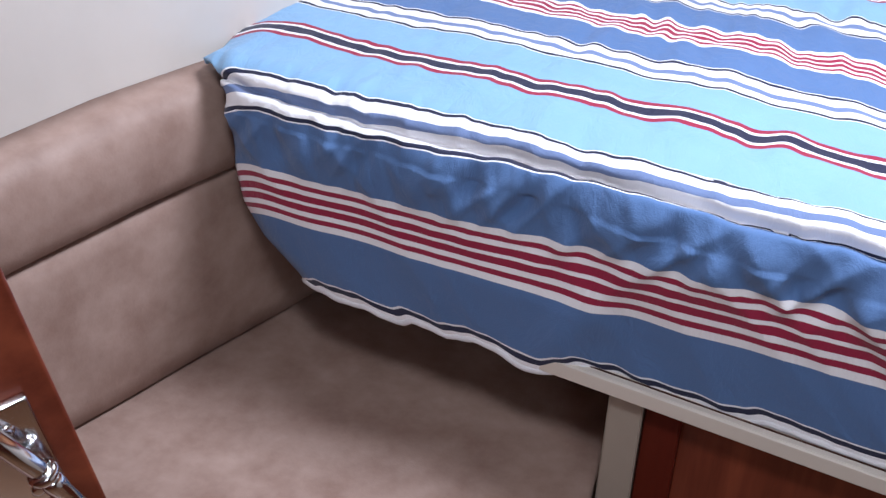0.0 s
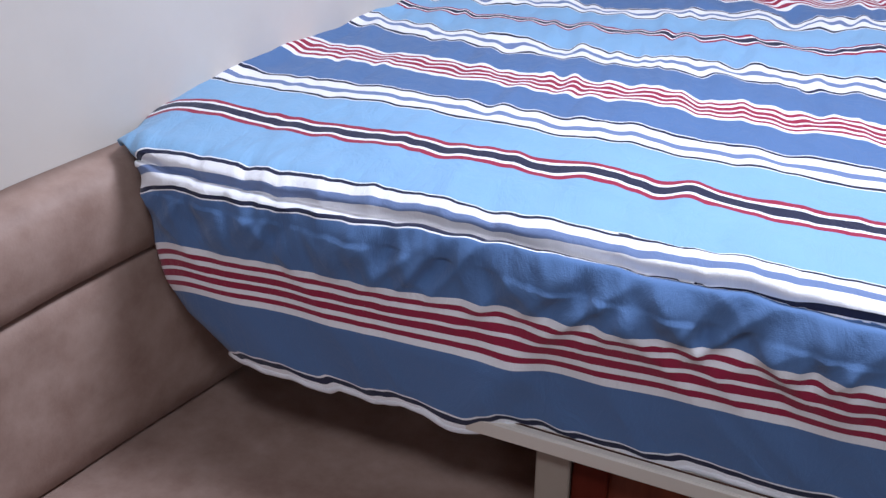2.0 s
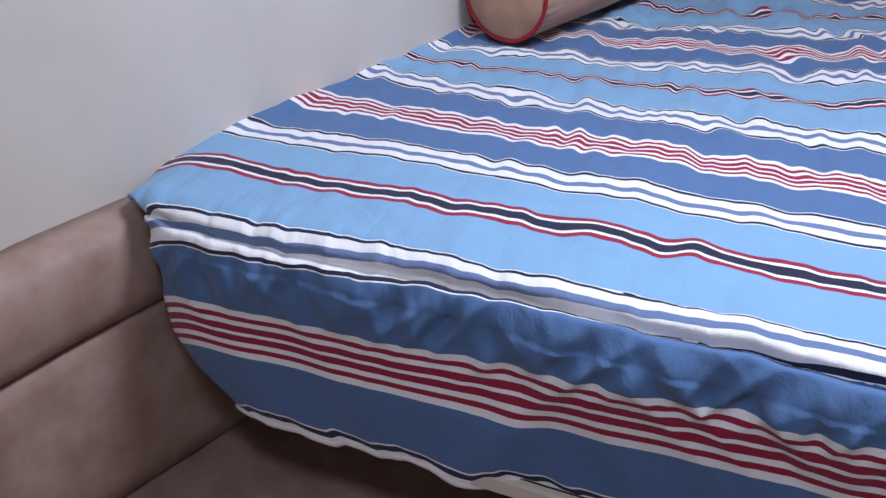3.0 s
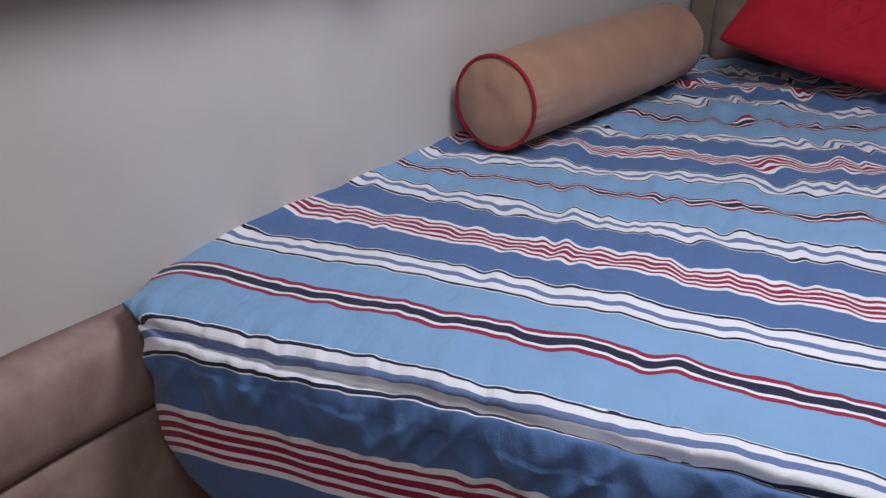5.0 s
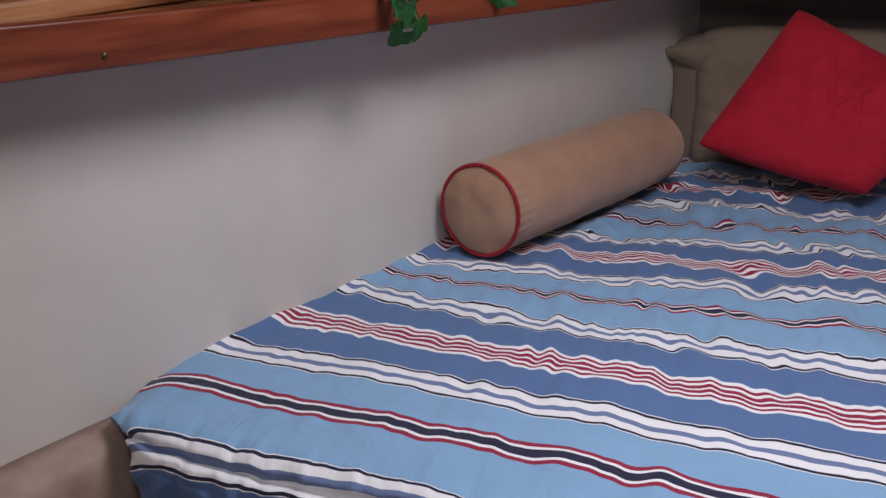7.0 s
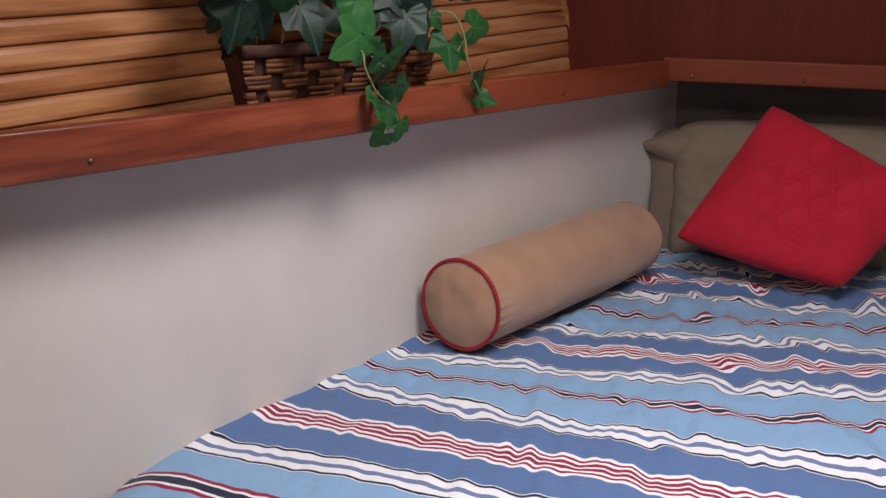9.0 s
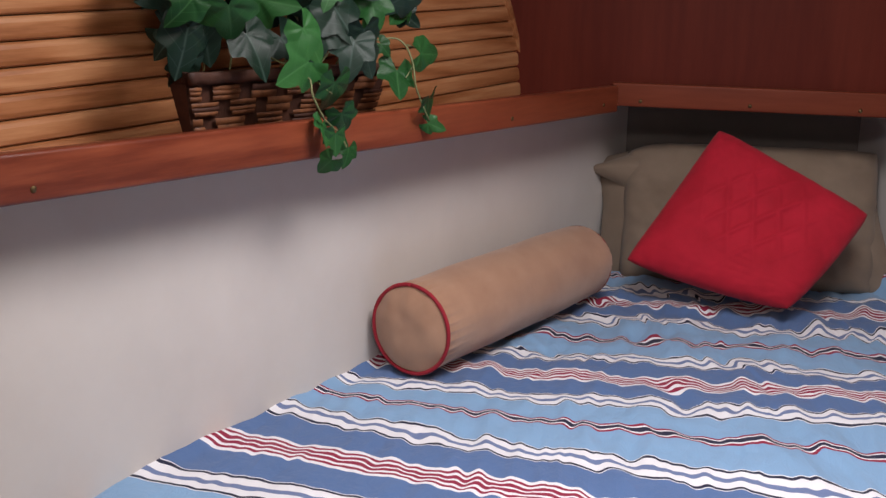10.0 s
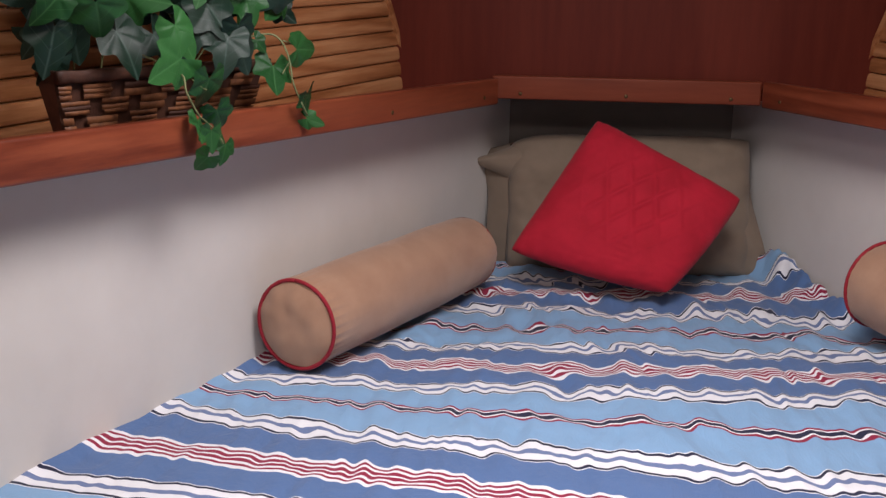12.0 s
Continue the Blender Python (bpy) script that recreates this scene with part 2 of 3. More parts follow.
# ---- the setting ----
tagged(part("floor", prism(bmesh.new(), [(-1.83, -1.53), (2.08, -1.53), (2.08, 3.03), (-1.83, 3.03)], -0.05, 0.0), FLOOR), "brown varnished teak cabin sole", "floor", kind="structure")
tagged(part("ceiling", prism(bmesh.new(), [(-1.83, -1.53), (2.08, -1.53), (2.08, 3.03), (-1.83, 3.03)], 2.15, 2.21), PAINT), "white fabric headliner overhead", "ceiling", kind="structure")
for mirror, name in ((False, "wall_port"), (True, "wall_starboard")):
    tagged(part(name, strip(-1.9, S_HEAD, -0.03, 0.0, 0.0, lambda x, y: 1.342 - 0.0285 * (y - ORIGIN.y), mirror), LINING), "cream fabric-lined hull side above the berth", "wall", kind="structure")
tagged(part("wall_head", prism(bmesh.new(), [(side_x(HEAD_Y) - 0.02, HEAD_Y), (side_x(HEAD_Y, True) + 0.02, HEAD_Y), (side_x(HEAD_Y, True) + 0.02, HEAD_Y + 0.03), (side_x(HEAD_Y) - 0.02, HEAD_Y + 0.03)], 0.5, 1.36), SHADED_RECESS), "lined recess at the head of the berth, coloured dark for its shade", "wall", kind="structure")
for name, poly in (("wall_back", [(-1.8, -1.53), (2.05, -1.53), (2.05, -1.50), (-1.8, -1.50)]), ("wall_side", [(-1.83, -1.5), (-1.80, -1.5), (-1.80, 3.0), (-1.83, 3.0)]),
                   ("wall_far_side", [(2.05, -1.5), (2.08, -1.5), (2.08, 3.0), (2.05, 3.0)]), ("wall_front", [(-1.8, 3.0), (2.05, 3.0), (2.05, 3.03), (-1.8, 3.03)])):
    tagged(part(name, prism(bmesh.new(), poly, 0.0, 2.15), MAHOGANY_V), "plain mahogany cabin wall", "wall", kind="structure")


# ---- shelves along both hull sides ----


def side_pose(s, d, z, mirror=False):
    """A pose on the hull side with x along it and y inward."""
    x, y = side(s, d, mirror)
    return pose(x, y, z, 0, 0, 90 + math.degrees(ANGLE) if mirror else 90 - math.degrees(ANGLE))


def along_of(v, mirror):
    return (Vector((2 * AXIS_X - v.x if mirror else v.x, v.y)) - ORIGIN).dot(ALONG)


def button(parent, s, d, z, mirror=False):
    x, y = side(s, d, mirror)
    n = Vector((-INWARD.x if mirror else INWARD.x, INWARD.y, 0))
    m = Matrix.Translation((x, y, z)) @ n.to_track_quat("Z", "Y").to_matrix().to_4x4()
    part("screw_head", lathe([(0.0, 0.0015), (0.003, 0.0012), (0.0042, 0.0), (0.0042, -0.002)], m, 16), BRASS, parent, "small dull brass screw head", True)


S_RAIL = 1.262


def hull_shelf(mirror):
    x, y = side(0.4, 0.0, mirror)
    up = 0.008 if mirror else 0.0
    shelf = thing("shelf", (x, y, 1.33), "varnished mahogany shelf with a raised lip along the hull side", "shelf", "berth shelves")
    bm = strip(-1.6, S_RAIL, LIP - 0.022, LIP, 0.0, 0.057, mirror)
    bevelled(bm, 0.005, 3)
    for v in bm.verts:
        v.co.z += 1.332 + up + shelf_drop(along_of(v.co, mirror))
    part("lip", bm, MAHOGANY, shelf, "", True, side_pose(0, LIP, 1.33, mirror))
    bm = strip(-1.6, S_RAIL + 0.02, -0.11, LIP - 0.022, 0.0, 0.018, mirror)
    for v in bm.verts:
        v.co.z += 1.335 + up + shelf_drop(along_of(v.co, mirror))
    part("board", bm, MAHOGANY, shelf, "", False, side_pose(0, 0, 1.34, mirror))
    for s in (-0.78, -0.254, 0.27, 0.80, 1.19):
        if not mirror or s > 0.7:
            button(shelf, s, LIP + 0.0005, 1.348 + up + shelf_drop(s) * 0.9, mirror)
    return shelf


SLAT = 0.033


def slat_lining(mirror):
    """Tongued planks above the shelf, leaning out a little towards the deck."""
    x, y = side(0.4, -0.09, mirror)
    lining = thing("slat_lining_port" if not mirror else "slat_lining_starboard", (x, y, 1.34), "honey-coloured varnished wooden planking above the shelf", "wall lining", kind="structure")
    prof = [(0.0, 0.0), (0.007, 0.0010), (0.0105, 0.0035), (0.012, 0.009), (0.012, SLAT - 0.009), (0.0105, SLAT - 0.0035), (0.007, SLAT - 0.0010), (0.0, SLAT - 0.0005)]
    for k in range(-2, 21):
        z0 = 1.331 + k * SLAT
        d0 = -0.108 - 0.10 * (k * SLAT)
        bm = bmesh.new()
        ends = []
        for s in (-1.6, 1.243 - 0.40 * k * SLAT):
            row = []
            for d, h in prof:
                px, py = side(s, d0 + d - 0.1 * h, mirror)
                row.append(bm.verts.new((px, py, z0 + h + 0.018 * s)))
            ends.append(row)
        n = len(prof)
        for j in range(n):
            bm.faces.new((ends[0][j], ends[0][(j + 1) % n], ends[1][(j + 1) % n], ends[1][j]))
        bm.faces.new(ends[0])
        bm.faces.new(ends[1][::-1])
        part("plank", bm, SLAT_WOOD, lining, "", False, side_pose(0.0, d0, z0, mirror))
    part("backing", strip(-1.6, 1.24, -0.40, -0.185, 1.30, 2.15, mirror), SHADED_RECESS, lining, "dark backing behind the planks")
    # a thin dark gap-filler close behind the tongues
    bm = strip(-1.6, 1.24, -0.02, 0.0, 0.0, 0.74, mirror)
    for v in bm.verts:
        h = v.co.z
        out = -0.110 - 0.1 * h
        v.co.x += out * (-INWARD.x if mirror else INWARD.x)
        v.co.y += out * INWARD.y
        v.co.z = 1.31 + h + 0.018 * along_of(v.co, mirror)
    part("batten", bm, WICKER_DARK, lining, "dark backing seen in the plank joints")
    bm = strip(0.0, 0.014, 0.0, 0.016, 0.0, 0.78, mirror)
    for v in bm.verts:
        h = v.co.z
        out, run = -0.104 - 0.1 * h, 1.245 - 0.40 * h
        v.co.x += (out * INWARD.x + run * ALONG.x) * (-1 if mirror else 1)
        v.co.y += out * INWARD.y + run * ALONG.y
        v.co.z = 1.32 + h
    part("end_trim", bm, SLAT_WOOD, lining)
    return lining


for mirror in (False, True):
    hull_shelf(mirror)
    slat_lining(mirror)

# ---- head of the berth: rail and upper panel in mahogany, over a recess coloured dark for shade ----
RAIL_Y = 2.56
rail = thing("head_rail", (AXIS_X, RAIL_Y, 1.31), "varnished mahogany rail across the head of the berth", "rail")
part("rail_board", box(Matrix.Translation((0.1285, RAIL_Y + 0.011, 1.336)), 0.582, 0.022, 0.051, 0.004, 3), MAHOGANY_R, rail, "", True, pose(0.1285, RAIL_Y, 1.336))
for x in (-0.100, 0.131, 0.356):
    m = Matrix.Translation((x, RAIL_Y - 0.0005, 1.323)) @ pose(0, 0, 0, 90)
    part("screw_head", lathe([(0.0, 0.0015), (0.003, 0.0012), (0.0042, 0.0), (0.0042, -0.002)], m, 16), BRASS, rail, "small dull brass screw head", True)
panel = thing("head_panel", (AXIS_X, RAIL_Y + 0.03, 1.34), "dark varnished mahogany panel above the head rail", "panel", kind="structure")
part("panel_board", prism(bmesh.new(), [(-0.62, RAIL_Y + 0.024), (0.89, RAIL_Y + 0.024), (0.89, RAIL_Y + 0.045), (-0.62, RAIL_Y + 0.045)], 1.318, 2.15), MAHOGANY_P, panel, "", False, pose(AXIS_X, RAIL_Y, 1.3))
part("shelf_underside", prism(bmesh.new(), [(-0.30, RAIL_Y + 0.046), (0.57, RAIL_Y + 0.046), (0.57, 2.93), (-0.30, 2.93)], 1.318, 1.334), MAHOGANY, panel)

# ---- berth: platform, mattress and comforter ----


def foot_y(x):
    return 1.005 - 0.199 * x


plat = thing("berth_platform", (0.1, 1.9, 0.645), "cream laminate berth board carrying the mattress", "bed base")
front = [(-0.30, foot_y(-0.30) - 0.004), (0.95, foot_y(0.95) - 0.004)]
poly = [*front, (side_x(1.6, True) - 0.01, 1.6), (side_x(2.88, True) - 0.01, 2.88), (side_x(2.88) + 0.01, 2.88), (side_x(1.55) + 0.01, 1.55), (side_x(1.42) + 0.06, 1.30)]
part("board", bevelled(prism(bmesh.new(), poly, 0.645, 0.662), 0.002, 1), CREAM, plat)
part("edge_trim", bevelled(prism(bmesh.new(), [(-0.301, foot_y(-0.301) - 0.0075), (0.95, foot_y(0.95) - 0.0075), (0.95, foot_y(0.95) - 0.0045), (-0.301, foot_y(-0.301) - 0.0045)], 0.644, 0.663), 0.001, 1), CREAM, plat)
part("joint", prism(bmesh.new(), [(-0.29, foot_y(-0.29) + 0.006), (0.95, foot_y(0.95) + 0.006), (0.95, foot_y(0.95) + 0.0078), (-0.29, foot_y(-0.29) + 0.0078)], 0.6605, 0.6632), WICKER_DARK, plat, "thin dark joint along the board's edge")
poly2 = [(-0.62, foot_y(-0.62) + 0.05), (0.95, foot_y(0.95) + 0.05), (side_x(1.6, True) - 0.02, 1.6), (side_x(2.86, True) - 0.02, 2.86), (side_x(2.86) + 0.02, 2.86), (side_x(1.5) + 0.02, 1.5), (side_x(1.32) + 0.05, 1.30)]
tagged(part("mattress", bevelled(prism(bmesh.new(), poly2, 0.668, 0.865), 0.02, 3), PILLOW, None, "", True), "tan foam mattress lying under the comforter", "mattress")

V_AT = [-2.0, 0.0, 0.5, 1.0, 1.5, 2.0, 2.5, 3.0, 3.5]
Y_AT = [1.183 - 2 * 0.54, 1.183, 1.44, 1.732, 1.962, 2.19, 2.45, 2.66, 2.88]
SLOPE_Y = [1.2, 1.45, 1.6, 1.75, 1.85, 2.0, 2.45]
SLOPE = [-0.153, -0.138, -0.105, -0.02, 0.045, 0.055, 0.078]
ROLL = 0.05
PUCKERS = [(-0.205, 1.211, 0.6), (-0.128, 1.190, -0.6), (-0.084, 1.200, 0.9), (-0.311, 1.239, 0.3), (0.05, 1.17, -0.5)]
# folds of the hanging front: place along the foot, lean, width, push, depth at which it is strongest
FOLDS = [(-0.60, 0.3, 0.014, 0.006, 0.03), (-0.545, 0.4, 0.016, 0.009, 0.045), (-0.49, 0.5, 0.018, -0.010, 0.05), (-0.44, -0.4, 0.016, 0.010, 0.05), (-0.395, 0.2, 0.016, -0.009, 0.055),
         (-0.35, 0.3, 0.018, 0.010, 0.06), (-0.285, 1.3, 0.022, -0.012, 0.05), (-0.20, 1.2, 0.022, 0.013, 0.07), (-0.13, -0.7, 0.022, -0.012, 0.06), (-0.07, -0.8, 0.020, 0.013, 0.08),
         (-0.02, -0.5, 0.014, -0.014, 0.09), (0.05, -0.3, 0.024, 0.013, 0.08), (0.14, 0.3, 0.03, -0.010, 0.08), (0.25, 0.2, 0.03, 0.010, 0.08)]


def fnoise(x, y, z=0.0):
    return noise.noise(Vector((x, y, z)))


def comforter():
    nu, nv = 400, 480
    bm = bmesh.new()
    uvl = bm.loops.layers.uv.new("weave")
    grid, tex = [], []
    for j in range(nv + 1):
        row, trow = [], []
        t = j / nv
        for i in range(nu + 1):
            u = i / nu
            v_hem = -0.722 - 0.014 * min(1.0, max(0.0, (0.25 - u) / 0.02)) + 0.006 * fnoise(u * 14, 3.3) + 0.016 * fnoise(u * 34, 4.3) + 0.010 * fnoise(u * 66, 5.3)
            v = 3.5 + (0.1 - 3.5) * t / 0.62 if t < 0.62 else 0.1 + (v_hem - 0.1) * (t - 0.62) / 0.38
            yc = float(np.interp(v, V_AT, Y_AT))
            a = float(np.interp(yc, SLOPE_Y, SLOPE))
            b = 0.09 * math.exp(-((yc - 1.65) / 0.22) ** 2)
            # side limits at this row
            y_guess = yc - a * 0.72
            yl = max(y_guess, 1.16)
            xl = max(side_x(yl) - 0.002, -0.782)
            xr = min(side_x(max(yc + a * 0.7, 1.45), True) - 0.004, 0.92)
            e_left = max(0.0, (foot_y(-0.7) + ROLL) - (1.183 + 0.153 * 0.7 + 0.54 * v))
            if e_left > 0:
                xl = float(np.interp(e_left, [0.0, 0.04, 0.07, 0.16, 0.21, 0.252, 0.293, 0.33], [xl, -0.742, -0.730, -0.724, -0.711, -0.686, -0.640, -0.605]))
            x = xl + (xr - xl) * u
            y = yc + a * x + b * x * x
            z = BED_Z
            far = min(1.0, max(0.0, (y - 1.45) / 0.9))
            # soft quilting, and creases that grow towards the head
            ridge = 0.45 * fnoise(x * 7 + 1.3 * fnoise(x * 3, y * 2, 5), y * 2.4, 1.0) + 0.4 * fnoise(x * 17, y * 9 + x * 2, 2.0) + 0.2 * fnoise(x * 36, y * 17, 3.0)
            low = fnoise(x * 2.2, y * 2.2, 7.0)
            amp = 0.009 + 0.017 * far
            lift = ridge * amp + 0.008 * low
            warp = x + 0.02 * fnoise(x * 6, y * 9, 14.0)
            wig = (0.02 + 0.07 * far) * fnoise(warp * 7, y * 4.5, 11.0) + (0.022 + 0.055 * far) * fnoise(warp * 17, y * 10, 12.0) + (0.006 + 0.022 * far) * fnoise(warp * 34, y * 12, 13.0) + 0.010 * far * fnoise(warp * 62, y * 16, 16.0) + (0.012 + 0.05 * far) * (abs(fnoise(warp * 11, y * 7, 15.0)) - 0.2)
            mid = 0.3 + 0.7 * min(1.0, max(0.0, (y - 1.32) / 0.2))
            crest = 1 - 3.2 * abs(fnoise(warp * 21 + 1.5 * y, y * 6.5, 26.0))
            ripple = fnoise(warp * 38, y * 7, 17.0)
            wig -= mid * (0.018 * ripple + 0.022 * fnoise(warp * 58, y * 8, 18.0) + 0.010 * crest)
            lift += mid * (0.0036 * ripple + 0.0017 * crest)
            # slanting folds gathered towards the head
            slant = 1 - 3.0 * abs(fnoise((y - 0.55 * x) * 9.0 + 0.8 * fnoise(x * 8, y * 8, 27.0), (x + 0.55 * y) * 5.0, 28.0))
            lift += far * far * 0.0045 * max(-0.6, slant)
            wig -= far * far * 0.015 * max(-0.6, slant)
            # small pleats, each rising slowly and falling steeply
            turn = 2 * math.pi * (14.0 * x + 1.5 * y + 1.6 * fnoise(x * 5, y * 6, 29.0))
            saw = math.sin(turn + 0.75 * math.sin(turn)) * (0.5 + 1.1 * fnoise(x * 6, y * 7, 35.0))
            wig -= mid * (0.010 + 0.018 * far) * saw
            lift += mid * (0.0010 + 0.0022 * far) * saw
            # puckers in the first striped band
            for px, py, up in PUCKERS:
                near_by = math.exp(-((x - px) / 0.018) ** 2 - ((y - py) / 0.06) ** 2)
                lift += 0.0045 * up * near_by
                wig -= 0.022 * up * near_by
            lift += mid * 0.0022 * fnoise(x * 44, y * 10, 19.0)
            y_edge = foot_y(x) + ROLL
            e = y_edge - y
            # a stitched seam with small gathers runs along the foot edge
            right_of = min(1.0, max(0.0, (x + 0.42) / 0.2))
            e_seam = 0.047 - 0.011 * right_of
            seam = math.exp(-((e - e_seam) / 0.0050) ** 2)
            gathers = math.exp(-((e - 0.030) / 0.045) ** 2) * (0.3 + 0.7 * min(1.0, max(0.0, (0.0 - x) / 0.5)))
            tuck = gathers * (0.0055 * fnoise(x * 46, e * 7, 25.0) + 0.003 * fnoise(x * 85, e * 12, 24.0) + 0.003) - 0.016 * seam
            lift += tuck
            if e > 0:
                fold = 0.45 * fnoise(x * 7 + 1.5 * v, v * 1.6, 20.0) + 0.4 * (1 - 2 * abs(fnoise(x * 13 + 5 * v, v * 2.4, 21.0))) - 0.2 + (0.30 * fnoise(x * 32 + 5 * v, v * 5, 22.0) + 0.20 * fnoise(x * 68 + 7 * v, v * 7, 36.0) + 0.38 * (1 - 3 * abs(fnoise(x * 22 - 10 * v, v * 2, 23.0)))) * math.exp(-((e - 0.085) / 0.05) ** 2)
                hang = max(0.0, e - 0.04)
                crease = math.exp(-((x + 0.235 + 0.6 * (hang - 0.12)) / 0.03) ** 2) * min(1.0, hang / 0.1)
                drop = max(0.0, e - 0.055)
                pleat = sum(push * math.exp(-((x - fx + lean_by * drop) / (0.7 * wide)) ** 2 - ((drop - 0.6 * deep) / (0.035 + 0.5 * deep)) ** 2) for fx, lean_by, wide, push, deep in FOLDS) * min(1.0, drop / 0.02)
                fold += 13.0 * pleat
                if e < ROLL * math.pi / 2:
                    ang = e / ROLL
                    y, z = y_edge - ROLL * math.sin(ang), BED_Z - ROLL * (1 - math.cos(ang))
                    y -= math.sin(ang) * (fold * 0.016 + tuck)
                    z += lift * math.cos(ang)
                else:
                    h = e - ROLL * math.pi / 2
                    y, z = y_edge - ROLL, BED_Z - ROLL - h
                    y -= fold * (0.007 + 0.017 * math.exp(-((h - 0.01) / 0.055) ** 2)) + 0.010 * crease - 0.012 * (h / 0.2) ** 2
                if e > ROLL * math.pi / 2 + 0.06:
                    y -= 0.010 * min(1.0, max(0.0, (-0.215 - x) / 0.06)) * min(1.0, (e - ROLL * math.pi / 2 - 0.06) / 0.06)
                v += 0.004 * fnoise(x * 10, v * 3, 30.0)
            else:
                z += lift
                v += wig * (0.42 + 0.2 * far)
                z += 0.010 * max(0.0, 1 - (x - xl) / 0.03) * (1 - math.exp(-max(0.0, y - 1.3) / 0.1))
            # rounded edge on the side by the seat, turned-up edge on the far side
            near = x - xl
            if near < 0.06:
                k = (1 - near / 0.06) ** 2
                f = min(1.0, max(0.0, (1.34 - yc) / 0.2))
                z -= 0.026 * k * f * max(0.0, 1 - max(0.0, e) / 0.05)
                if e > 0:
                    y += 0.018 * k * min(1.0, e / 0.08)
                    v += 0.03 * k * min(1.0, e / 0.04)
            if y > 1.9:
                w = max(0.0, 1 - (xr - x) / 0.055)
                lump = 0.062 * math.exp(-((y - 2.66) / 0.20) ** 2) + 0.03 * math.exp(-((y - 2.25) / 0.2) ** 2)
                z += lump * w * w * (3 - 2 * w) + 0.022 * w * fnoise(x * 22, y * 19, 40.0) + 0.02 * w * fnoise(x * 45, y * 38, 42.0)
                v += 0.10 * w * w * lump / 0.09 + 0.08 * w * fnoise(x * 9, y * 11, 41.0) + 0.05 * w * fnoise(x * 40, y * 30, 43.0)
            row.append(bm.verts.new((x, y, z)))
            # the cloth is drawn up in the foot seam, and its border band is turned under at the hem
            if v < -0.56:
                v = -0.56 - 0.160 * (v + 0.56) / (v_hem + 0.56)
            elif v < -0.12:
                v = float(np.interp(v, [-0.56, -0.40, -0.312, -0.222, -0.12], [-0.56, -0.40, -0.312, -0.184, -0.12]))
            elif abs(v) < 0.12:
                v = float(np.interp(v, [-0.12, -0.046, 0.046, 0.12], [-0.12, -0.032, 0.032, 0.12]))
            if e > e_seam:
                v -= 0.017 * right_of * max(0.0, min(1.0, (v + 0.56) / 0.1))
            trow.append((x, v))
        grid.append(row)
        tex.append(trow)
    for j in range(nv):
        for i in range(nu):
            f = bm.faces.new((grid[j][i], grid[j + 1][i], grid[j + 1][i + 1], grid[j][i + 1]))
            for loop, (p, q) in zip(f.loops, ((j, i), (j + 1, i), (j + 1, i + 1), (j, i + 1))):
                loop[uvl].uv = tex[p][q]
    hem = [v.co.copy() + Vector((0, 0.002, -0.001)) for v in grid[-1]][::2]
    ob = thing("comforter", (0.1, 1.8, 0.87), "blue cotton comforter with red, white and navy stripes on the berth", "comforter")
    cover = part("quilted_cover", bm, COTTON, ob, "", True)
    thick = cover.modifiers.new("thickness", "SOLIDIFY")
    thick.thickness, thick.offset = 0.008, -1
    part("hem", tube(hem, lambda t: 0.0045 + 0.0015 * fnoise(t * 40, 0.0, 33.0), 8), HEM, ob, "rolled white cotton hem", True)
    return ob


comforter()

# ---- settee below the foot of the berth ----


def padded(poly, z0, z1, radius, mat, name, parent, label=""):
    bm = prism(bmesh.new(), poly, z0, z1)
    bevelled(bm, radius, 4)
    return part(name, bm, mat, parent, label, True)


settee = thing("settee", (-0.55, 0.9, 0.30), "tan leather settee with a padded back running under the berth", "settee")
padded([side(-1.7, 0.035), side(0.25, 0.035), (-0.225, 1.62), (-0.225, 0.75), (-0.6, -0.2)], 0.33, 0.469, 0.008, LEATHER, "seat_cushion", settee)


def back_pad(name, z0, z1, top):
    """A padded strip of the backrest with a soft section; top: the rolled upper one."""
    bm = bmesh.new()
    prof = []
    if top:
        prof = [(0.002, z0), (0.052, z0), (0.062, z0 + 0.006), (0.067, z0 + 0.03), (0.068, z0 + 0.07), (0.062, z0 + 0.10), (0.046, z0 + 0.125), (0.022, z1 - 0.004), (0.002, z1)]
    else:
        prof = [(0.002, z0), (0.050, z0), (0.058, z0 + 0.006), (0.063, z0 + 0.04), (0.064, z0 + 0.13), (0.062, z1 - 0.03), (0.057, z1 - 0.006), (0.050, z1), (0.002, z1)]
    rings = []
    steps = 60
    for k in range(steps + 1):
        s = -1.7 + 1.95 * k / steps
        ring = []
        for n, (d, z) in enumerate(prof):
            soft = 0.003 * fnoise(s * 5, z * 6, 50.0) if 0 < n < len(prof) - 1 else 0
            x, y = side(s, d + soft)
            sag = 0.014 * min(1.5, max(0.0, (-0.36 - s) / 0.2)) if top else 0.010 * min(1.5, max(0.0, (-0.33 - s) / 0.2)) * (z - z0) / (z1 - z0)
            ring.append(bm.verts.new((x, y, z - sag)))
        rings.append(ring)
    n = len(prof)
    for a, c in zip(rings, rings[1:]):
        for j in range(n):
            bm.faces.new((a[j], a[(j + 1) % n], c[(j + 1) % n], c[j]))
    bm.faces.new(rings[0])
    bm.faces.new(rings[-1][::-1])
    return part(name, bm, LEATHER, settee, "", True)


back_pad("lower_back_pad", 0.470, 0.731, False)
back_pad("upper_back_roll", 0.733, 0.863, True)
part("seat_base", prism(bmesh.new(), [side(-1.7, 0.03), side(0.25, 0.03), (-0.24, 1.62), (-0.24, 0.80), (-0.63, -0.15)], 0.0, 0.328), CREAM, settee)

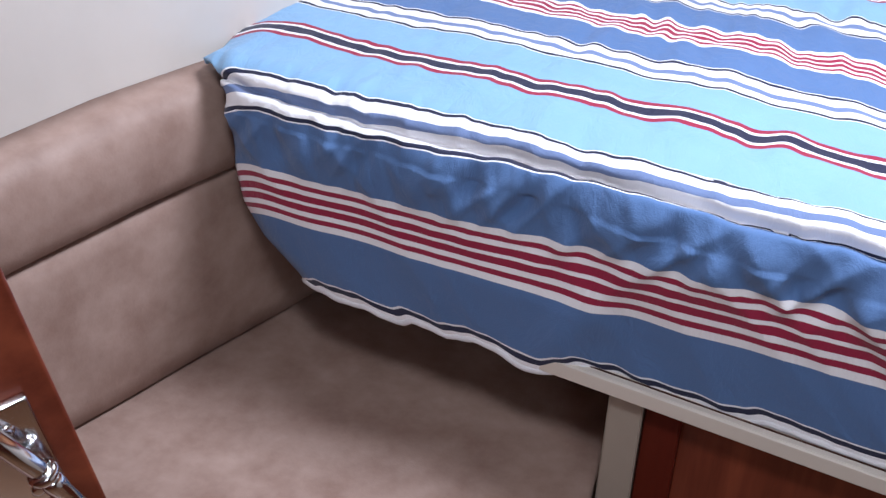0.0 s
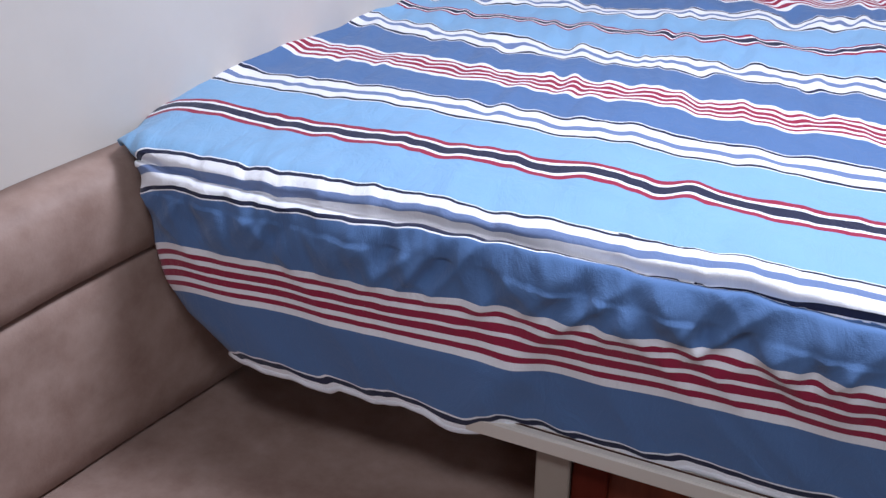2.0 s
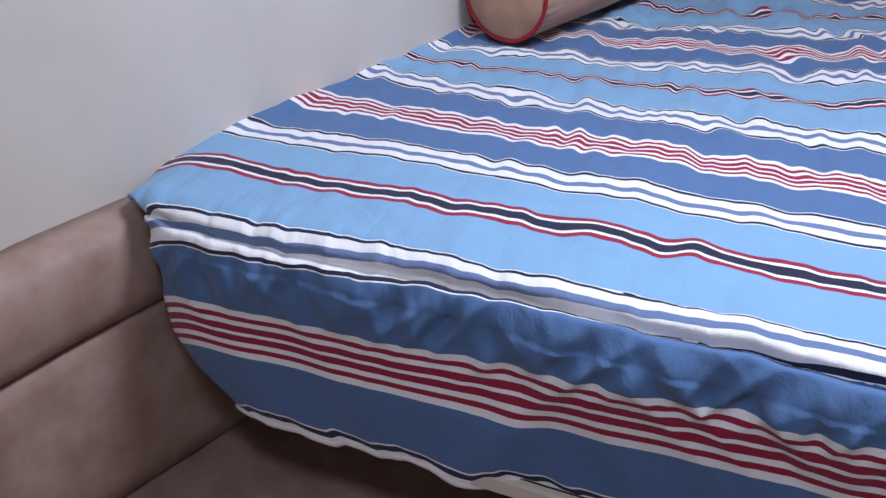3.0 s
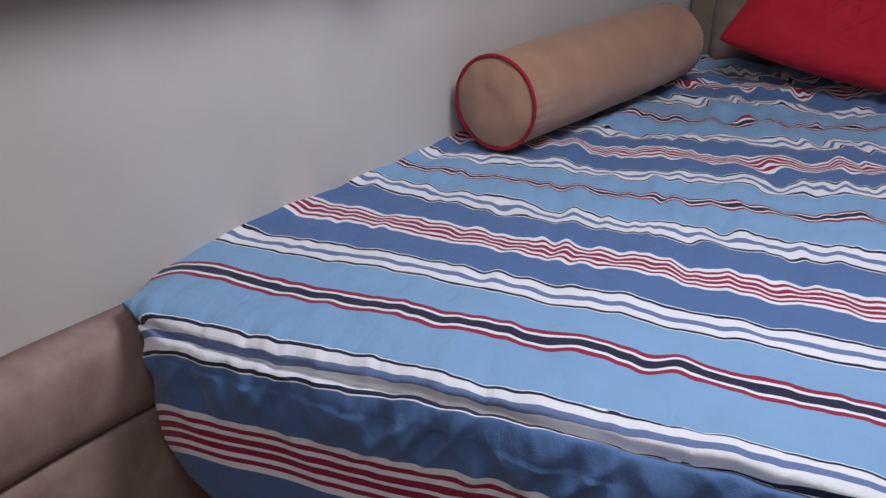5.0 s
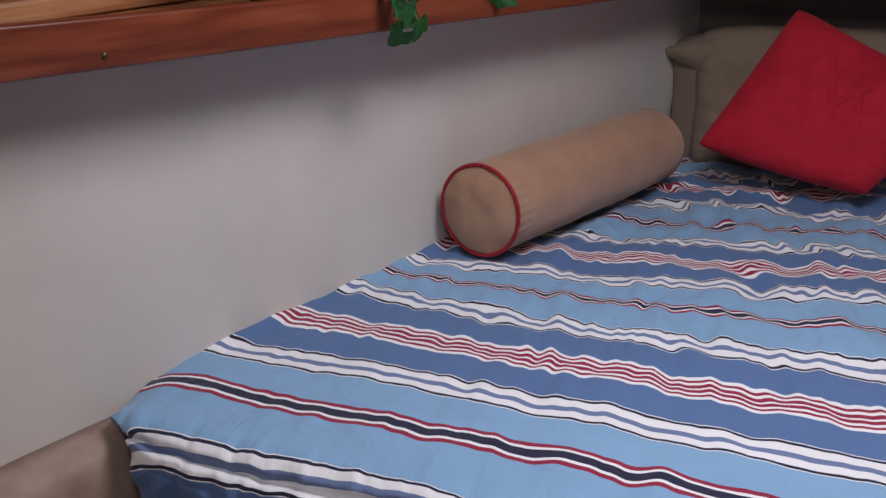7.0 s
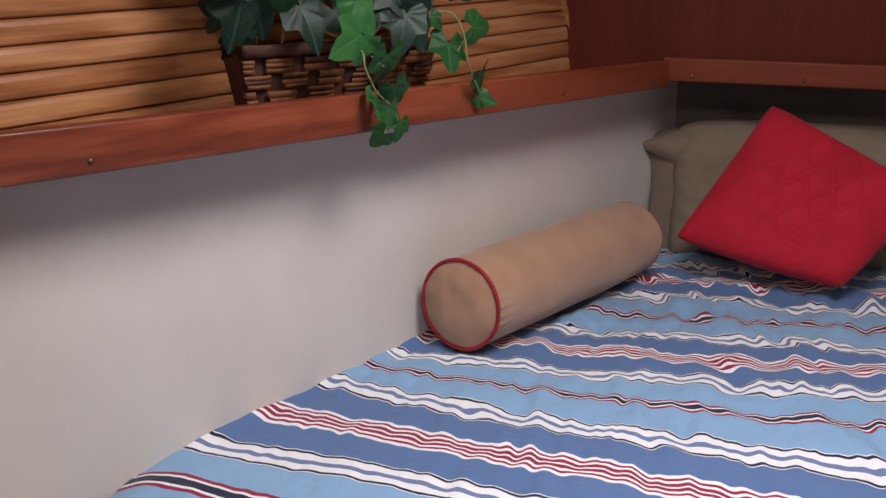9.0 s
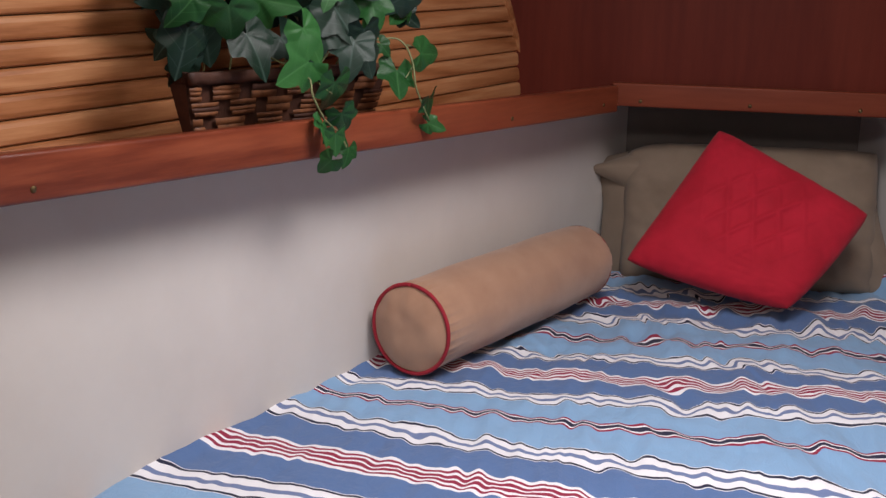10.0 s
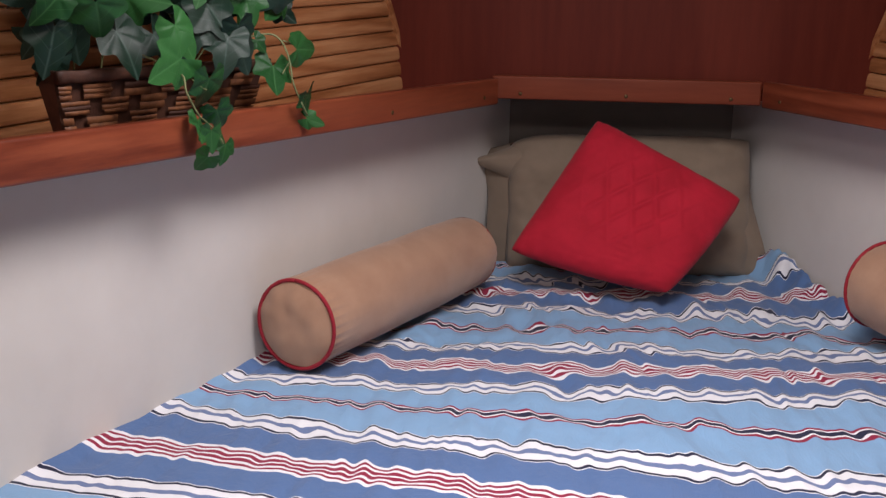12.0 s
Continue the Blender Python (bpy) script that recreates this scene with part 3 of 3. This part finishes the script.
locker = thing("berth_locker", (0.2, 1.15, 0.0), "mahogany locker front with a shade-darkened cream end panel beneath the berth board", "locker")
part("end_panel", bevelled(prism(bmesh.new(), [(-0.220, 1.062), (-0.180, 1.055), (-0.176, 1.75), (-0.220, 1.75)], 0.0, 0.644), 0.002, 1), SHADED_CREAM, locker, "cream laminate end panel with its shade in the colour")
part("stile", bevelled(prism(bmesh.new(), [(-0.179, 1.066), (-0.138, 1.058), (-0.134, 1.083), (-0.176, 1.090)], 0.0, 0.644), 0.002, 1), MAHOGANY_P, locker, "dark mahogany stile")
part("door_panel", prism(bmesh.new(), [(-0.137, 1.070), (0.95, 0.86), (0.955, 0.88), (-0.133, 1.092)], 0.0, 0.644), MAHOGANY_V, locker, "recessed mahogany locker door")


# ---- cushions on the berth ----


def bolster(eye_end, far_end, radius, label, far_piping):
    """A round bolster with gathered ends and red piping; the first end is nearer the foot."""
    a, c = Vector(eye_end), Vector(far_end)
    axis = (c - a)
    length = axis.length
    m = Matrix.Translation(a) @ axis.to_track_quat("Z", "X").to_matrix().to_4x4()
    root = thing("bolster", (a + c) / 2 - Vector((0, 0, radius)), label, "bolster cushion", "bolsters")
    bm = bmesh.new()
    steps, rows = 96, 60
    prof = []
    for k in range(rows + 1):
        t = k / rows
        edge = min(t, 1 - t) * length
        r = radius * (1 - 0.03 * math.exp(-edge / 0.012)) * (1 + 0.012 * math.sin(math.pi * t))
        prof.append((r, t * length, edge))
    rings = []
    for r, h, edge in prof:
        ring = []
        for j in range(steps):
            ang = 2 * math.pi * j / steps
            pucker = (0.0032 if h < length / 2 else 0.0008) * math.exp(-edge / 0.028) * math.sin(ang * 31 + 2.0 * fnoise(ang * 3, h, 61))
            soft = 0.0025 * fnoise(math.cos(ang) * 2, math.sin(ang) * 2, h * 9 + 60)
            ring.append(bm.verts.new(((r + pucker + soft) * math.cos(ang), (r + pucker + soft) * math.sin(ang), h)))
        rings.append(ring)
    for p, q in zip(rings, rings[1:]):
        for j in range(steps):
            bm.faces.new((p[j], p[(j + 1) % steps], q[(j + 1) % steps], q[j]))
    bm.transform(m)
    part("cover", bm, BOLSTER, root, "", True)
    for h, sign in ((0.0, -1), (length, 1)):
        bm = bmesh.new()
        rings = []
        for k in range(15):
            t = k / 14
            r = radius * 0.975 * (1 - t)
            ring = []
            for j in range(steps):
                ang = 2 * math.pi * j / steps
                gather = 0.0007 * math.sin(ang * 9 + 1.2) * math.sin(math.pi * min(1.0, t * 2)) * (1 - t) ** 2 + 0.0025 * fnoise(math.cos(ang) * 2.5 * (1 - t), math.sin(ang) * 2.5 * (1 - t), 70 + sign)
                ring.append(bm.verts.new((r * math.cos(ang), r * math.sin(ang), h + sign * (0.016 * math.sin(math.pi * min(1, t * 1.6) / 2) + gather))))
            rings.append(ring)
        for p, q in zip(rings, rings[1:]):
            for j in range(steps):
                bm.faces.new((p[j], p[(j + 1) % steps], q[(j + 1) % steps], q[j]))
        bmesh.ops.remove_doubles(bm, verts=bm.verts, dist=1e-5)
        bm.transform(m)
        part("end_cap", bm, BOLSTER, root, "", True)
        pr = radius * (0.985 if h == 0.0 else far_piping)
        ring = [m @ Vector((pr * math.cos(2 * math.pi * k / 64), pr * math.sin(2 * math.pi * k / 64), h + sign * 0.001)) for k in range(65)]
        part("piping", tube(ring, lambda t: 0.0036 + 0.0004 * fnoise(t * 60, sign, 71), 8), PIPING, root, "red cloth piping", True)
    return root


bolster((-0.446, 1.868, 0.991), (-0.206, 2.450, 0.985), 0.080, "tan cotton bolster with red piping lying against the hull side", 0.920)
bolster((0.900, 1.560, 1.004), (0.616, 2.200, 1.018), 0.084, "tan cotton bolster with red piping on the rumpled comforter", 0.985)


def pillow_mesh(width, height, thick, m, seed, quilt=0.0, steps=64):
    """A stuffed pillow with drawn-out corners and a seam; x and y are its face, z its thickness."""
    bm = bmesh.new()
    for sign in (1, -1):
        grid = []
        for j in range(steps + 1):
            row = []
            for i in range(steps + 1):
                u, v = 2 * i / steps - 1, 2 * j / steps - 1
                pinch_x, pinch_y = 1 - 0.022 * (1 - v ** 4) * u * u - 0.035 * v ** 8, 1 - 0.022 * (1 - u ** 4) * v * v - 0.035 * u ** 8
                full = max(0.0, (1 - u ** 4) * (1 - v ** 4)) ** 0.5
                z = thick / 2 * full
                z += 0.006 * full * fnoise(u * 2.2 + seed, v * 2.2, 80 + sign) + 0.006 * full ** 0.3 * (1 - full) * fnoise(u * 9 + seed, v * 9, 82)
                if quilt:
                    a, c = (u + 0.55 * v) * 3.1, (u - 0.55 * v) * 3.1
                    line = min(abs(a - round(a)), abs(c - round(c)))
                    z += quilt * math.exp(-(line / 0.12) ** 2) * math.exp(-((u * u + (v - 0.1) ** 2) / 0.42) ** 2)
                    if v <= -0.40:
                        z += 0.0014 * full * math.sin(v * 60 + 3 * fnoise(u * 3, v * 3, 83)) * fnoise(u * 3, v * 2, 84)
                row.append(bm.verts.new((u * width / 2 * pinch_x, v * height / 2 * pinch_y, sign * z)))
            grid.append(row)
        for j in range(steps):
            for i in range(steps):
                bm.faces.new((grid[j][i], grid[j][i + 1], grid[j + 1][i + 1], grid[j + 1][i]))
    bmesh.ops.remove_doubles(bm, verts=bm.verts, dist=1e-5)
    bm.transform(m)
    return bm


def lean(at, right, up):
    """A pose from a centre and the ways of its x and y axes."""
    x = Vector(right).normalized()
    z = x.cross(Vector(up)).normalized()
    y = z.cross(x)
    return Matrix.Translation(at) @ Matrix((x, y, z)).transposed().to_4x4()


pm = lean((0.155, 2.715, 1.052), (1, 0.0, 0.012), (0, 0.30, 1))
pil = thing("pillow", (0.158, 2.72, 0.90), "khaki cotton pillow propped against the head of the berth", "pillow")
case = pillow_mesh(0.58, 0.335, 0.15, pm, 3.0)
for vert in case.verts:
    q = pm.inverted() @ vert.co
    u, v = q.x / 0.29, q.y / 0.1675
    vert.co.z -= 0.03 * max(0.0, -u) ** 6 * max(0.0, v) + 0.008 * max(0.0, u) ** 6 * max(0.0, v)
    vert.co.y += 0.010 * fnoise(u * 3.5, v * 3, 95.0) + 0.007 * fnoise(u * 8 + v * 3, v * 4, 96.0)
part("pillowcase", case, PILLOW, pil, "", True)
# the open end of the pillowcase: a front layer with an ear at the top and a back layer; a folded flap low on the other end


def flap(sx, reach, back):
    bm = bmesh.new()
    n, m = 44, 14
    rows = []
    for j in range(n + 1):
        v = 2 * j / n - 1
        row = []
        for i in range(m + 1):
            t = i / m
            x = sx * (0.205 + (0.055 + reach(v)) * t)
            y = v * 0.160 - (0.028 * t * max(0.0, v) ** 2 if sx < 0 else 0.010 * t)
            z = (0.058 * (1 - abs(v) ** 5) * (1 - t) ** 0.6 - 0.012 * t) - back * t + 0.006 * t * fnoise(v * 5, t * 4, 90 + sx + back * 9) + 0.005 * t * math.sin(7 * v + 4 * t)
            row.append((x, y, z))
        rows.append(row)
    for off in (0.0015, -0.0015):
        vs = [[bm.verts.new((x, y, z + off)) for x, y, z in r] for r in rows]
        for j in range(n):
            for i in range(m):
                bm.faces.new((vs[j][i], vs[j + 1][i], vs[j + 1][i + 1], vs[j][i + 1]))
    bm.transform(pm)
    part("pillowcase_flap", bm, PILLOW, pil, "", True)


flap(-1, lambda v: 0.010 + 0.120 * max(0.0, 1 - abs(v - 0.68) / 0.42) ** 1.4, 0.0)
flap(-1, lambda v: 0.075 + 0.030 * math.exp(-((v - 0.72) / 0.30) ** 2) - 0.03 * max(0.0, v - 0.75), 0.045)
flap(1, lambda v: 0.022 + 0.062 * max(0.0, (0.45 - v) / 1.45) ** 1.2, 0.0)

cm = lean((0.149, 2.47, 1.083), (0.316, -0.091, -0.152), (0.199, 0.144, 0.240))
cushion = pillow_mesh(0.368, 0.335, 0.11, cm, 7.0, 0.0055, 150)
for vert in cushion.verts:
    q = cm.inverted() @ vert.co
    u, v = q.x / 0.184, q.y / 0.1675
    low, side_corner = max(0.0, (1 + u) * (1 - v) / 4) ** 2, max(0.0, (1 - u) * (1 - v) / 4) ** 2
    vert.co += Vector((-0.020 * side_corner, 0.0, 0.072 * low - 0.027 * side_corner - 0.014))
tagged(part("throw_cushion", cushion, REDCLOTH, None, "", True), "bright red quilted square cushion leaning on the pillow", "cushion")

# ---- basket of ivy on the shelf ----
b0, b1 = 0.035, 0.505
basket = thing("basket", (*side(0.3, 0.0), 1.35), "brown woven wicker planter basket standing on the shelf", "basket")


def basket_at(f, g, depth_face):
    """f along 0..1, g up 0..1; depth_face: inward offset of the face at that height."""
    flare = 0.034 * (g - 0.55)
    s = b0 + 0.02 - flare + f * (b1 - b0 - 0.04 + 2 * flare)
    return s, depth_face + flare * 0.6


BZ, BH = 1.351, 0.108


def weave_piece(f0, f1, g0, g1, bulge, mat, wob):
    """One strand showing on the basket's front between two stakes."""
    bm = bmesh.new()
    rows = []
    nf, ng = 5, 4
    for i in range(nf + 1):
        f = f0 + (f1 - f0) * i / nf
        row = []
        for j in range(ng + 1):
            g = g0 + (g1 - g0) * j / ng
            s, d = basket_at(f, g, 0.050)
            out = bulge * math.sin(math.pi * (0.12 + 0.76 * i / nf)) * math.sin(math.pi * (0.1 + 0.8 * j / ng)) ** 0.6
            x, y = side(s, d + out)
            row.append(bm.verts.new((x, y, BZ + g * BH + shelf_drop(s) + wob * math.sin(3 * i))))
        rows.append(row)
    for i in range(nf):
        for j in range(ng):
            bm.faces.new((rows[i][j], rows[i + 1][j], rows[i + 1][j + 1], rows[i][j + 1]))
    return part("strand", bm, mat, basket, "", True)


bm = bmesh.new()
ring_lo, ring_hi = [], []
for f, d in ((0, 0.046), (1, 0.046), (1, 0.022), (0, 0.022)):
    for g, ring in ((0.0, ring_lo), (0.97, ring_hi)):
        s, dd = basket_at(f, g, d)
        x, y = side(s, dd if d > 0.03 else d)
        ring.append(bm.verts.new((x, y, BZ + g * BH + shelf_drop(s))))
for k in range(4):
    bm.faces.new((ring_lo[k], ring_lo[(k + 1) % 4], ring_hi[(k + 1) % 4], ring_hi[k]))
bm.faces.new(ring_lo)
bm.faces.new(ring_hi)
# dark wicker colour here stands in for shade in the gaps and end face
part("body", bm, WICKER_DARK, basket, "plain inner wall, dark for the shade between strands and at the end")
rng = random.Random(5)
for block in range(4):
    g_low = 0.01 + block * 0.205
    f = -0.085 * (block % 2)
    while f < 0.99:
        w = 0.125 + 0.03 * rng.random()
        strands = rng.choice((2, 3, 3))
        for r in range(strands):
            g0 = g_low + 0.195 * r / strands + 0.012 * rng.uniform(-1, 1)
            a0, a1 = max(0.0, f + 0.012 * rng.random()), min(1.0, f + w - 0.012 * rng.random())
            if a1 - a0 > 0.015:
                weave_piece(a0, a1, g0, g0 + 0.185 / strands, 0.004 + 0.0025 * rng.random(), WICKER if rng.random() < 0.75 else WICKER_DARK, 0.0009 * rng.random())
        f += w + 0.045
for f0, f1, da, db in ((0.0, 1.0, 0.050, 0.057), (0.0, 0.012, 0.020, 0.050)):
    bm = bmesh.new()
    rows = []
    for i in range(61):
        f = f0 + (f1 - f0) * i / 60
        ring = []
        for g, d in ((0.83, da), (0.85, db), (0.915, db + 0.0015), (0.985, db), (1.0, db - 0.002), (1.0, da)):
            q, dd = basket_at(f, g, d + 0.0008 * math.sin(i * 2.1))
            ring.append(bm.verts.new((*side(q, dd), BZ + g * BH + shelf_drop(q) + 0.0007 * math.sin(i * 0.9))))
        rows.append(ring)
    for p, q in zip(rows, rows[1:]):
        for j in range(6):
            bm.faces.new((p[j], p[(j + 1) % 6], q[(j + 1) % 6], q[j]))
    bm.faces.new(rows[0])
    bm.faces.new(rows[-1][::-1])
    part("rim", bm, WICKER_DARK, basket, "dark flat woven rim", True)


def leaf_mesh(name, lobes, bend, curl):
    """An ivy leaf one metre long, hanging tip down from its stalk at the origin; its lobes fan out from the stalk."""
    bm = bmesh.new()
    uvl = bm.loops.layers.uv.new("vein")
    tips = [(0.0, 1.0, 0.72), (1.05, 0.74 * lobes, 0.62), (2.05, 0.62 * lobes, 0.70)]
    n = 36
    rings = [[bm.verts.new((0.0, 0.0, 0.0))]]
    for frac in (0.3, 0.55, 0.8, 1.0):
        ring = []
        for k in range(n + 1):
            ang = -2.62 + 5.24 * k / n
            r = 0.47 + max((reach - 0.47) * max(0.0, 1 - abs(abs(ang) - mid) / wide) ** 1.15 for mid, reach, wide in tips)
            groove = min(abs(abs(ang) - mid) for mid, _, _ in tips)
            r *= frac
            x, y = r * math.sin(ang), -r * math.cos(ang)
            z = 0.16 * frac * min(0.3, groove) - bend * y * y - curl * x * x + 0.020 * frac * math.sin(4 * ang + 5 * frac)
            ring.append(bm.verts.new((x, y, z)))
        rings.append(ring)
    for p, q in zip(rings, rings[1:]):
        for k in range(n):
            corners = (p[0], q[k], q[k + 1]) if len(p) == 1 else (p[k], q[k], q[k + 1], p[k + 1])
            f = bm.faces.new(corners)
            f.smooth = True
            for loop in f.loops:
                loop[uvl].uv = (loop.vert.co.x, loop.vert.co.y)
    me = bpy.data.meshes.new(name)
    bm.to_mesh(me)
    bm.free()
    return me


SHAPES = [leaf_mesh("leaf", 1.0, 0.18, 0.35), leaf_mesh("leaf", 0.9, 0.30, 0.15), leaf_mesh("leaf", 0.8, 0.10, 0.55), leaf_mesh("leaf", 0.95, -0.15, 0.3)]
for me in SHAPES:
    me.materials.append(LEAF)
SHADED_SHAPES = [me.copy() for me in SHAPES]
for me in SHADED_SHAPES:
    me.materials[0] = LEAF_SHADED
ivy = thing("ivy_plant", (*side(0.3, 0.0), 1.44), "trailing green ivy with lobed leaves growing from the basket", "plant")


def leaf(s, d, z, size, spin, dark=False, tilt=0.0, swing=0.0):
    me = rng.choice(SHADED_SHAPES if dark else SHAPES)
    ob = new("leaf", me)
    ob.parent = ivy
    ob.matrix_parent_inverse = ivy.matrix_world.inverted()
    x, y = side(s, d)
    face = pose(x, y, z, 90, 0, 90 - math.degrees(ANGLE) - 90 + 62 + swing)
    ob.matrix_basis = face @ pose(0, 0, 0, tilt, 0, spin) @ Matrix.Translation((0, size * 0.32, 0)) @ Matrix.Diagonal((size * 0.80, size * 0.82, size * 0.8, 1))
    return ob


# leaves of the front, along, inward, height, size and turn
BRIGHT = [
    (0.223, 0.12, 1.492, 0.078, 30), (0.174, 0.13, 1.457, 0.086, -65), (0.082, 0.10, 1.524, 0.088, 10), (0.017, 0.08, 1.539, 0.066, -40), (0.168, 0.10, 1.548, 0.080, 80),
    (0.411, 0.09, 1.525, 0.072, 10), (0.519, 0.12, 1.461, 0.076, 85), (0.432, 0.12, 1.421, 0.076, -15), (0.425, 0.10, 1.473, 0.036, 40), (0.30, 0.09, 1.552, 0.05, -20),
]
SPRIG = [
    (0.488, 0.14, 1.381, 0.056, 25), (0.504, 0.145, 1.348, 0.042, 70), (0.243, 0.14, 1.417, 0.074, 5), (0.222, 0.145, 1.368, 0.052, -30),
    (0.264, 0.145, 1.379, 0.054, 20), (0.238, 0.15, 1.352, 0.046, 5), (0.217, 0.15, 1.322, 0.046, -45), (0.268, 0.15, 1.329, 0.042, -20),
]
# leaves that take the darker copy, their shade painted in
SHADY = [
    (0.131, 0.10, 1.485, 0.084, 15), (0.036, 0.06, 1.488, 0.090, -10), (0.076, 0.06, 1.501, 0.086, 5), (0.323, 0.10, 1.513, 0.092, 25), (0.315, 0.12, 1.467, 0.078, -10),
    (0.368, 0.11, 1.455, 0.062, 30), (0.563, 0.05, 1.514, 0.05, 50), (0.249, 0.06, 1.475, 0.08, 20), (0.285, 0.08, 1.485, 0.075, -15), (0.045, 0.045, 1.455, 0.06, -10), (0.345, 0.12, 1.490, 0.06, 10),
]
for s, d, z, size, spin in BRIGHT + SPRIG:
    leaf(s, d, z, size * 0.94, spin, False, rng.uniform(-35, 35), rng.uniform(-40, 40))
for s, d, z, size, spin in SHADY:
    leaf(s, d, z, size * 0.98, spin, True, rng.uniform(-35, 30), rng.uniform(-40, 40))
for k in range(95):
    s, d = rng.uniform(0.05, 0.53), rng.uniform(-0.05, 0.085)
    z = 1.50 + 0.11 * rng.random() ** 0.8 + 0.5 * (0.02 - abs(s - 0.3) * 0.12) + (0.05 if d < 0.03 else 0.02)
    if d < 0.04 and rng.random() < 0.5:
        z -= 0.07
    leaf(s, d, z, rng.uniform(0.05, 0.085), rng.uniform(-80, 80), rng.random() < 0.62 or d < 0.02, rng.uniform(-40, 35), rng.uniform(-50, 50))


def stem(points, r=0.0016):
    pts = [Vector((*side(s, d), z)) for s, d, z in points]
    dense = []
    for k in range(len(pts) - 1):
        p0, p1, p2, p3 = pts[max(k - 1, 0)], pts[k], pts[k + 1], pts[min(k + 2, len(pts) - 1)]
        for t in (0, 0.25, 0.5, 0.75):
            dense.append(0.5 * ((2 * p1) + (p2 - p0) * t + (2 * p0 - 5 * p1 + 4 * p2 - p3) * t * t + (3 * p1 - p0 - 3 * p2 + p3) * t ** 3))
    dense.append(pts[-1])
    part("stem", tube(dense, r, 6), STEM, ivy, "thin pale green stem", True)


stem([(0.20, 0.06, 1.47), (0.20, 0.13, 1.449), (0.195, 0.145, 1.422), (0.217, 0.147, 1.388)])
stem([(0.22, 0.08, 1.455), (0.226, 0.12, 1.441), (0.227, 0.14, 1.430), (0.243, 0.14, 1.421)])
stem([(0.217, 0.147, 1.388), (0.240, 0.147, 1.372), (0.253, 0.15, 1.360), (0.262, 0.152, 1.343)], 0.0013)
stem([(0.40, 0.04, 1.47), (0.445, 0.09, 1.488), (0.463, 0.11, 1.480), (0.460, 0.13, 1.450), (0.457, 0.14, 1.411), (0.49, 0.143, 1.358)])
stem([(0.474, 0.12, 1.444), (0.448, 0.125, 1.428)], 0.0013)
stem([(0.471, 0.11, 1.478), (0.518, 0.115, 1.464)], 0.0013)
for k in range(9):
    s = 0.10 + 0.05 * k
    stem([(s, -0.02, 1.43), (s + rng.uniform(-0.03, 0.03), 0.01, 1.50), (s + rng.uniform(-0.06, 0.06), rng.uniform(-0.03, 0.07), 1.57)])

# ---- the open cabin door beside the settee ----
A, B = Vector((-0.389, 0.359, 1.172)), Vector((-0.395, 0.409, 1.000))
edge = (B - A).normalized()
facing = (Vector((-0.10, 0.04, 1.43)) - (A + B) / 2)
facing = (facing - facing.dot(edge) * edge).normalized()
leftwards = facing.cross(edge).normalized()
if leftwards.x > 0:
    leftwards = -leftwards
dm = Matrix((leftwards, -edge, leftwards.cross(-edge))).transposed().to_4x4()
dm = Matrix.Translation(A) @ dm
FACE = 1 if (dm.to_3x3() @ Vector((0, 0, 1))).dot(facing) > 0 else -1
door = thing("cabin_door", A, "varnished mahogany cabin door standing open with a chrome latch", "door")
part("door_leaf", box(dm @ Matrix.Translation((0.30, -0.36, -FACE * 0.011)), 0.60, 0.90, 0.022, 0.002, 2), MAHOGANY_V, door, "", True, dm)


def on_door(x, y, z):
    return dm @ Vector((x, y, FACE * z))


flip = pose(0, 0, 0, 0 if FACE > 0 else 180)
plate = part("latch_plate", box(dm @ Matrix.Translation((0.031, -0.114, FACE * 0.0025)), 0.036, 0.077, 0.005, 0.0012, 2), CHROME, door, "chrome latch plate", True)
for dy in (-0.0905, -0.142):
    part("screw_head", lathe([(0.0, 0.0012), (0.002, 0.0014), (0.0034, 0.001), (0.0036, 0.0)], dm @ Matrix.Translation((0.0265, dy, FACE * 0.005)) @ flip, 24), CHROME, plate, "", True)
grip = [on_door(0.034, -0.082, 0.010), on_door(0.0297, -0.092, 0.0122), on_door(0.0250, -0.104, 0.0148), on_door(0.0208, -0.115, 0.0172), on_door(0.0178, -0.127, 0.0190), on_door(0.0150, -0.139, 0.0195), on_door(0.0120, -0.152, 0.019)]


def turned(name, a, c, profile, label=""):
    part(name, lathe(profile, Matrix.Translation(a) @ (c - a).to_track_quat("Z", "X").to_matrix().to_4x4(), 32), CHROME, plate, label, True)


span = (grip[3] - grip[0]).length
turned("barrel", grip[0], grip[3], [(0.0, 0.0), (0.0044, 0.0005), (0.0052, 0.002), (0.0052, span - 0.003), (0.0046, span - 0.001), (0.0, span)], "polished chrome barrel")
turned("collar", grip[3], grip[4], [(0.0, -0.0030), (0.0062, -0.0030), (0.0074, -0.0018), (0.0078, 0.0), (0.0074, 0.0018), (0.0060, 0.0030), (0.0, 0.0030)])
turned("lever", grip[3] + 0.3 * (grip[4] - grip[3]), grip[6], [(0.0, 0.0), (0.0042, 0.0), (0.0056, 0.003), (0.0058, 0.007), (0.0052, 0.013), (0.0048, 0.024), (0.0050, 0.034), (0.0, 0.036)], "polished chrome lever")
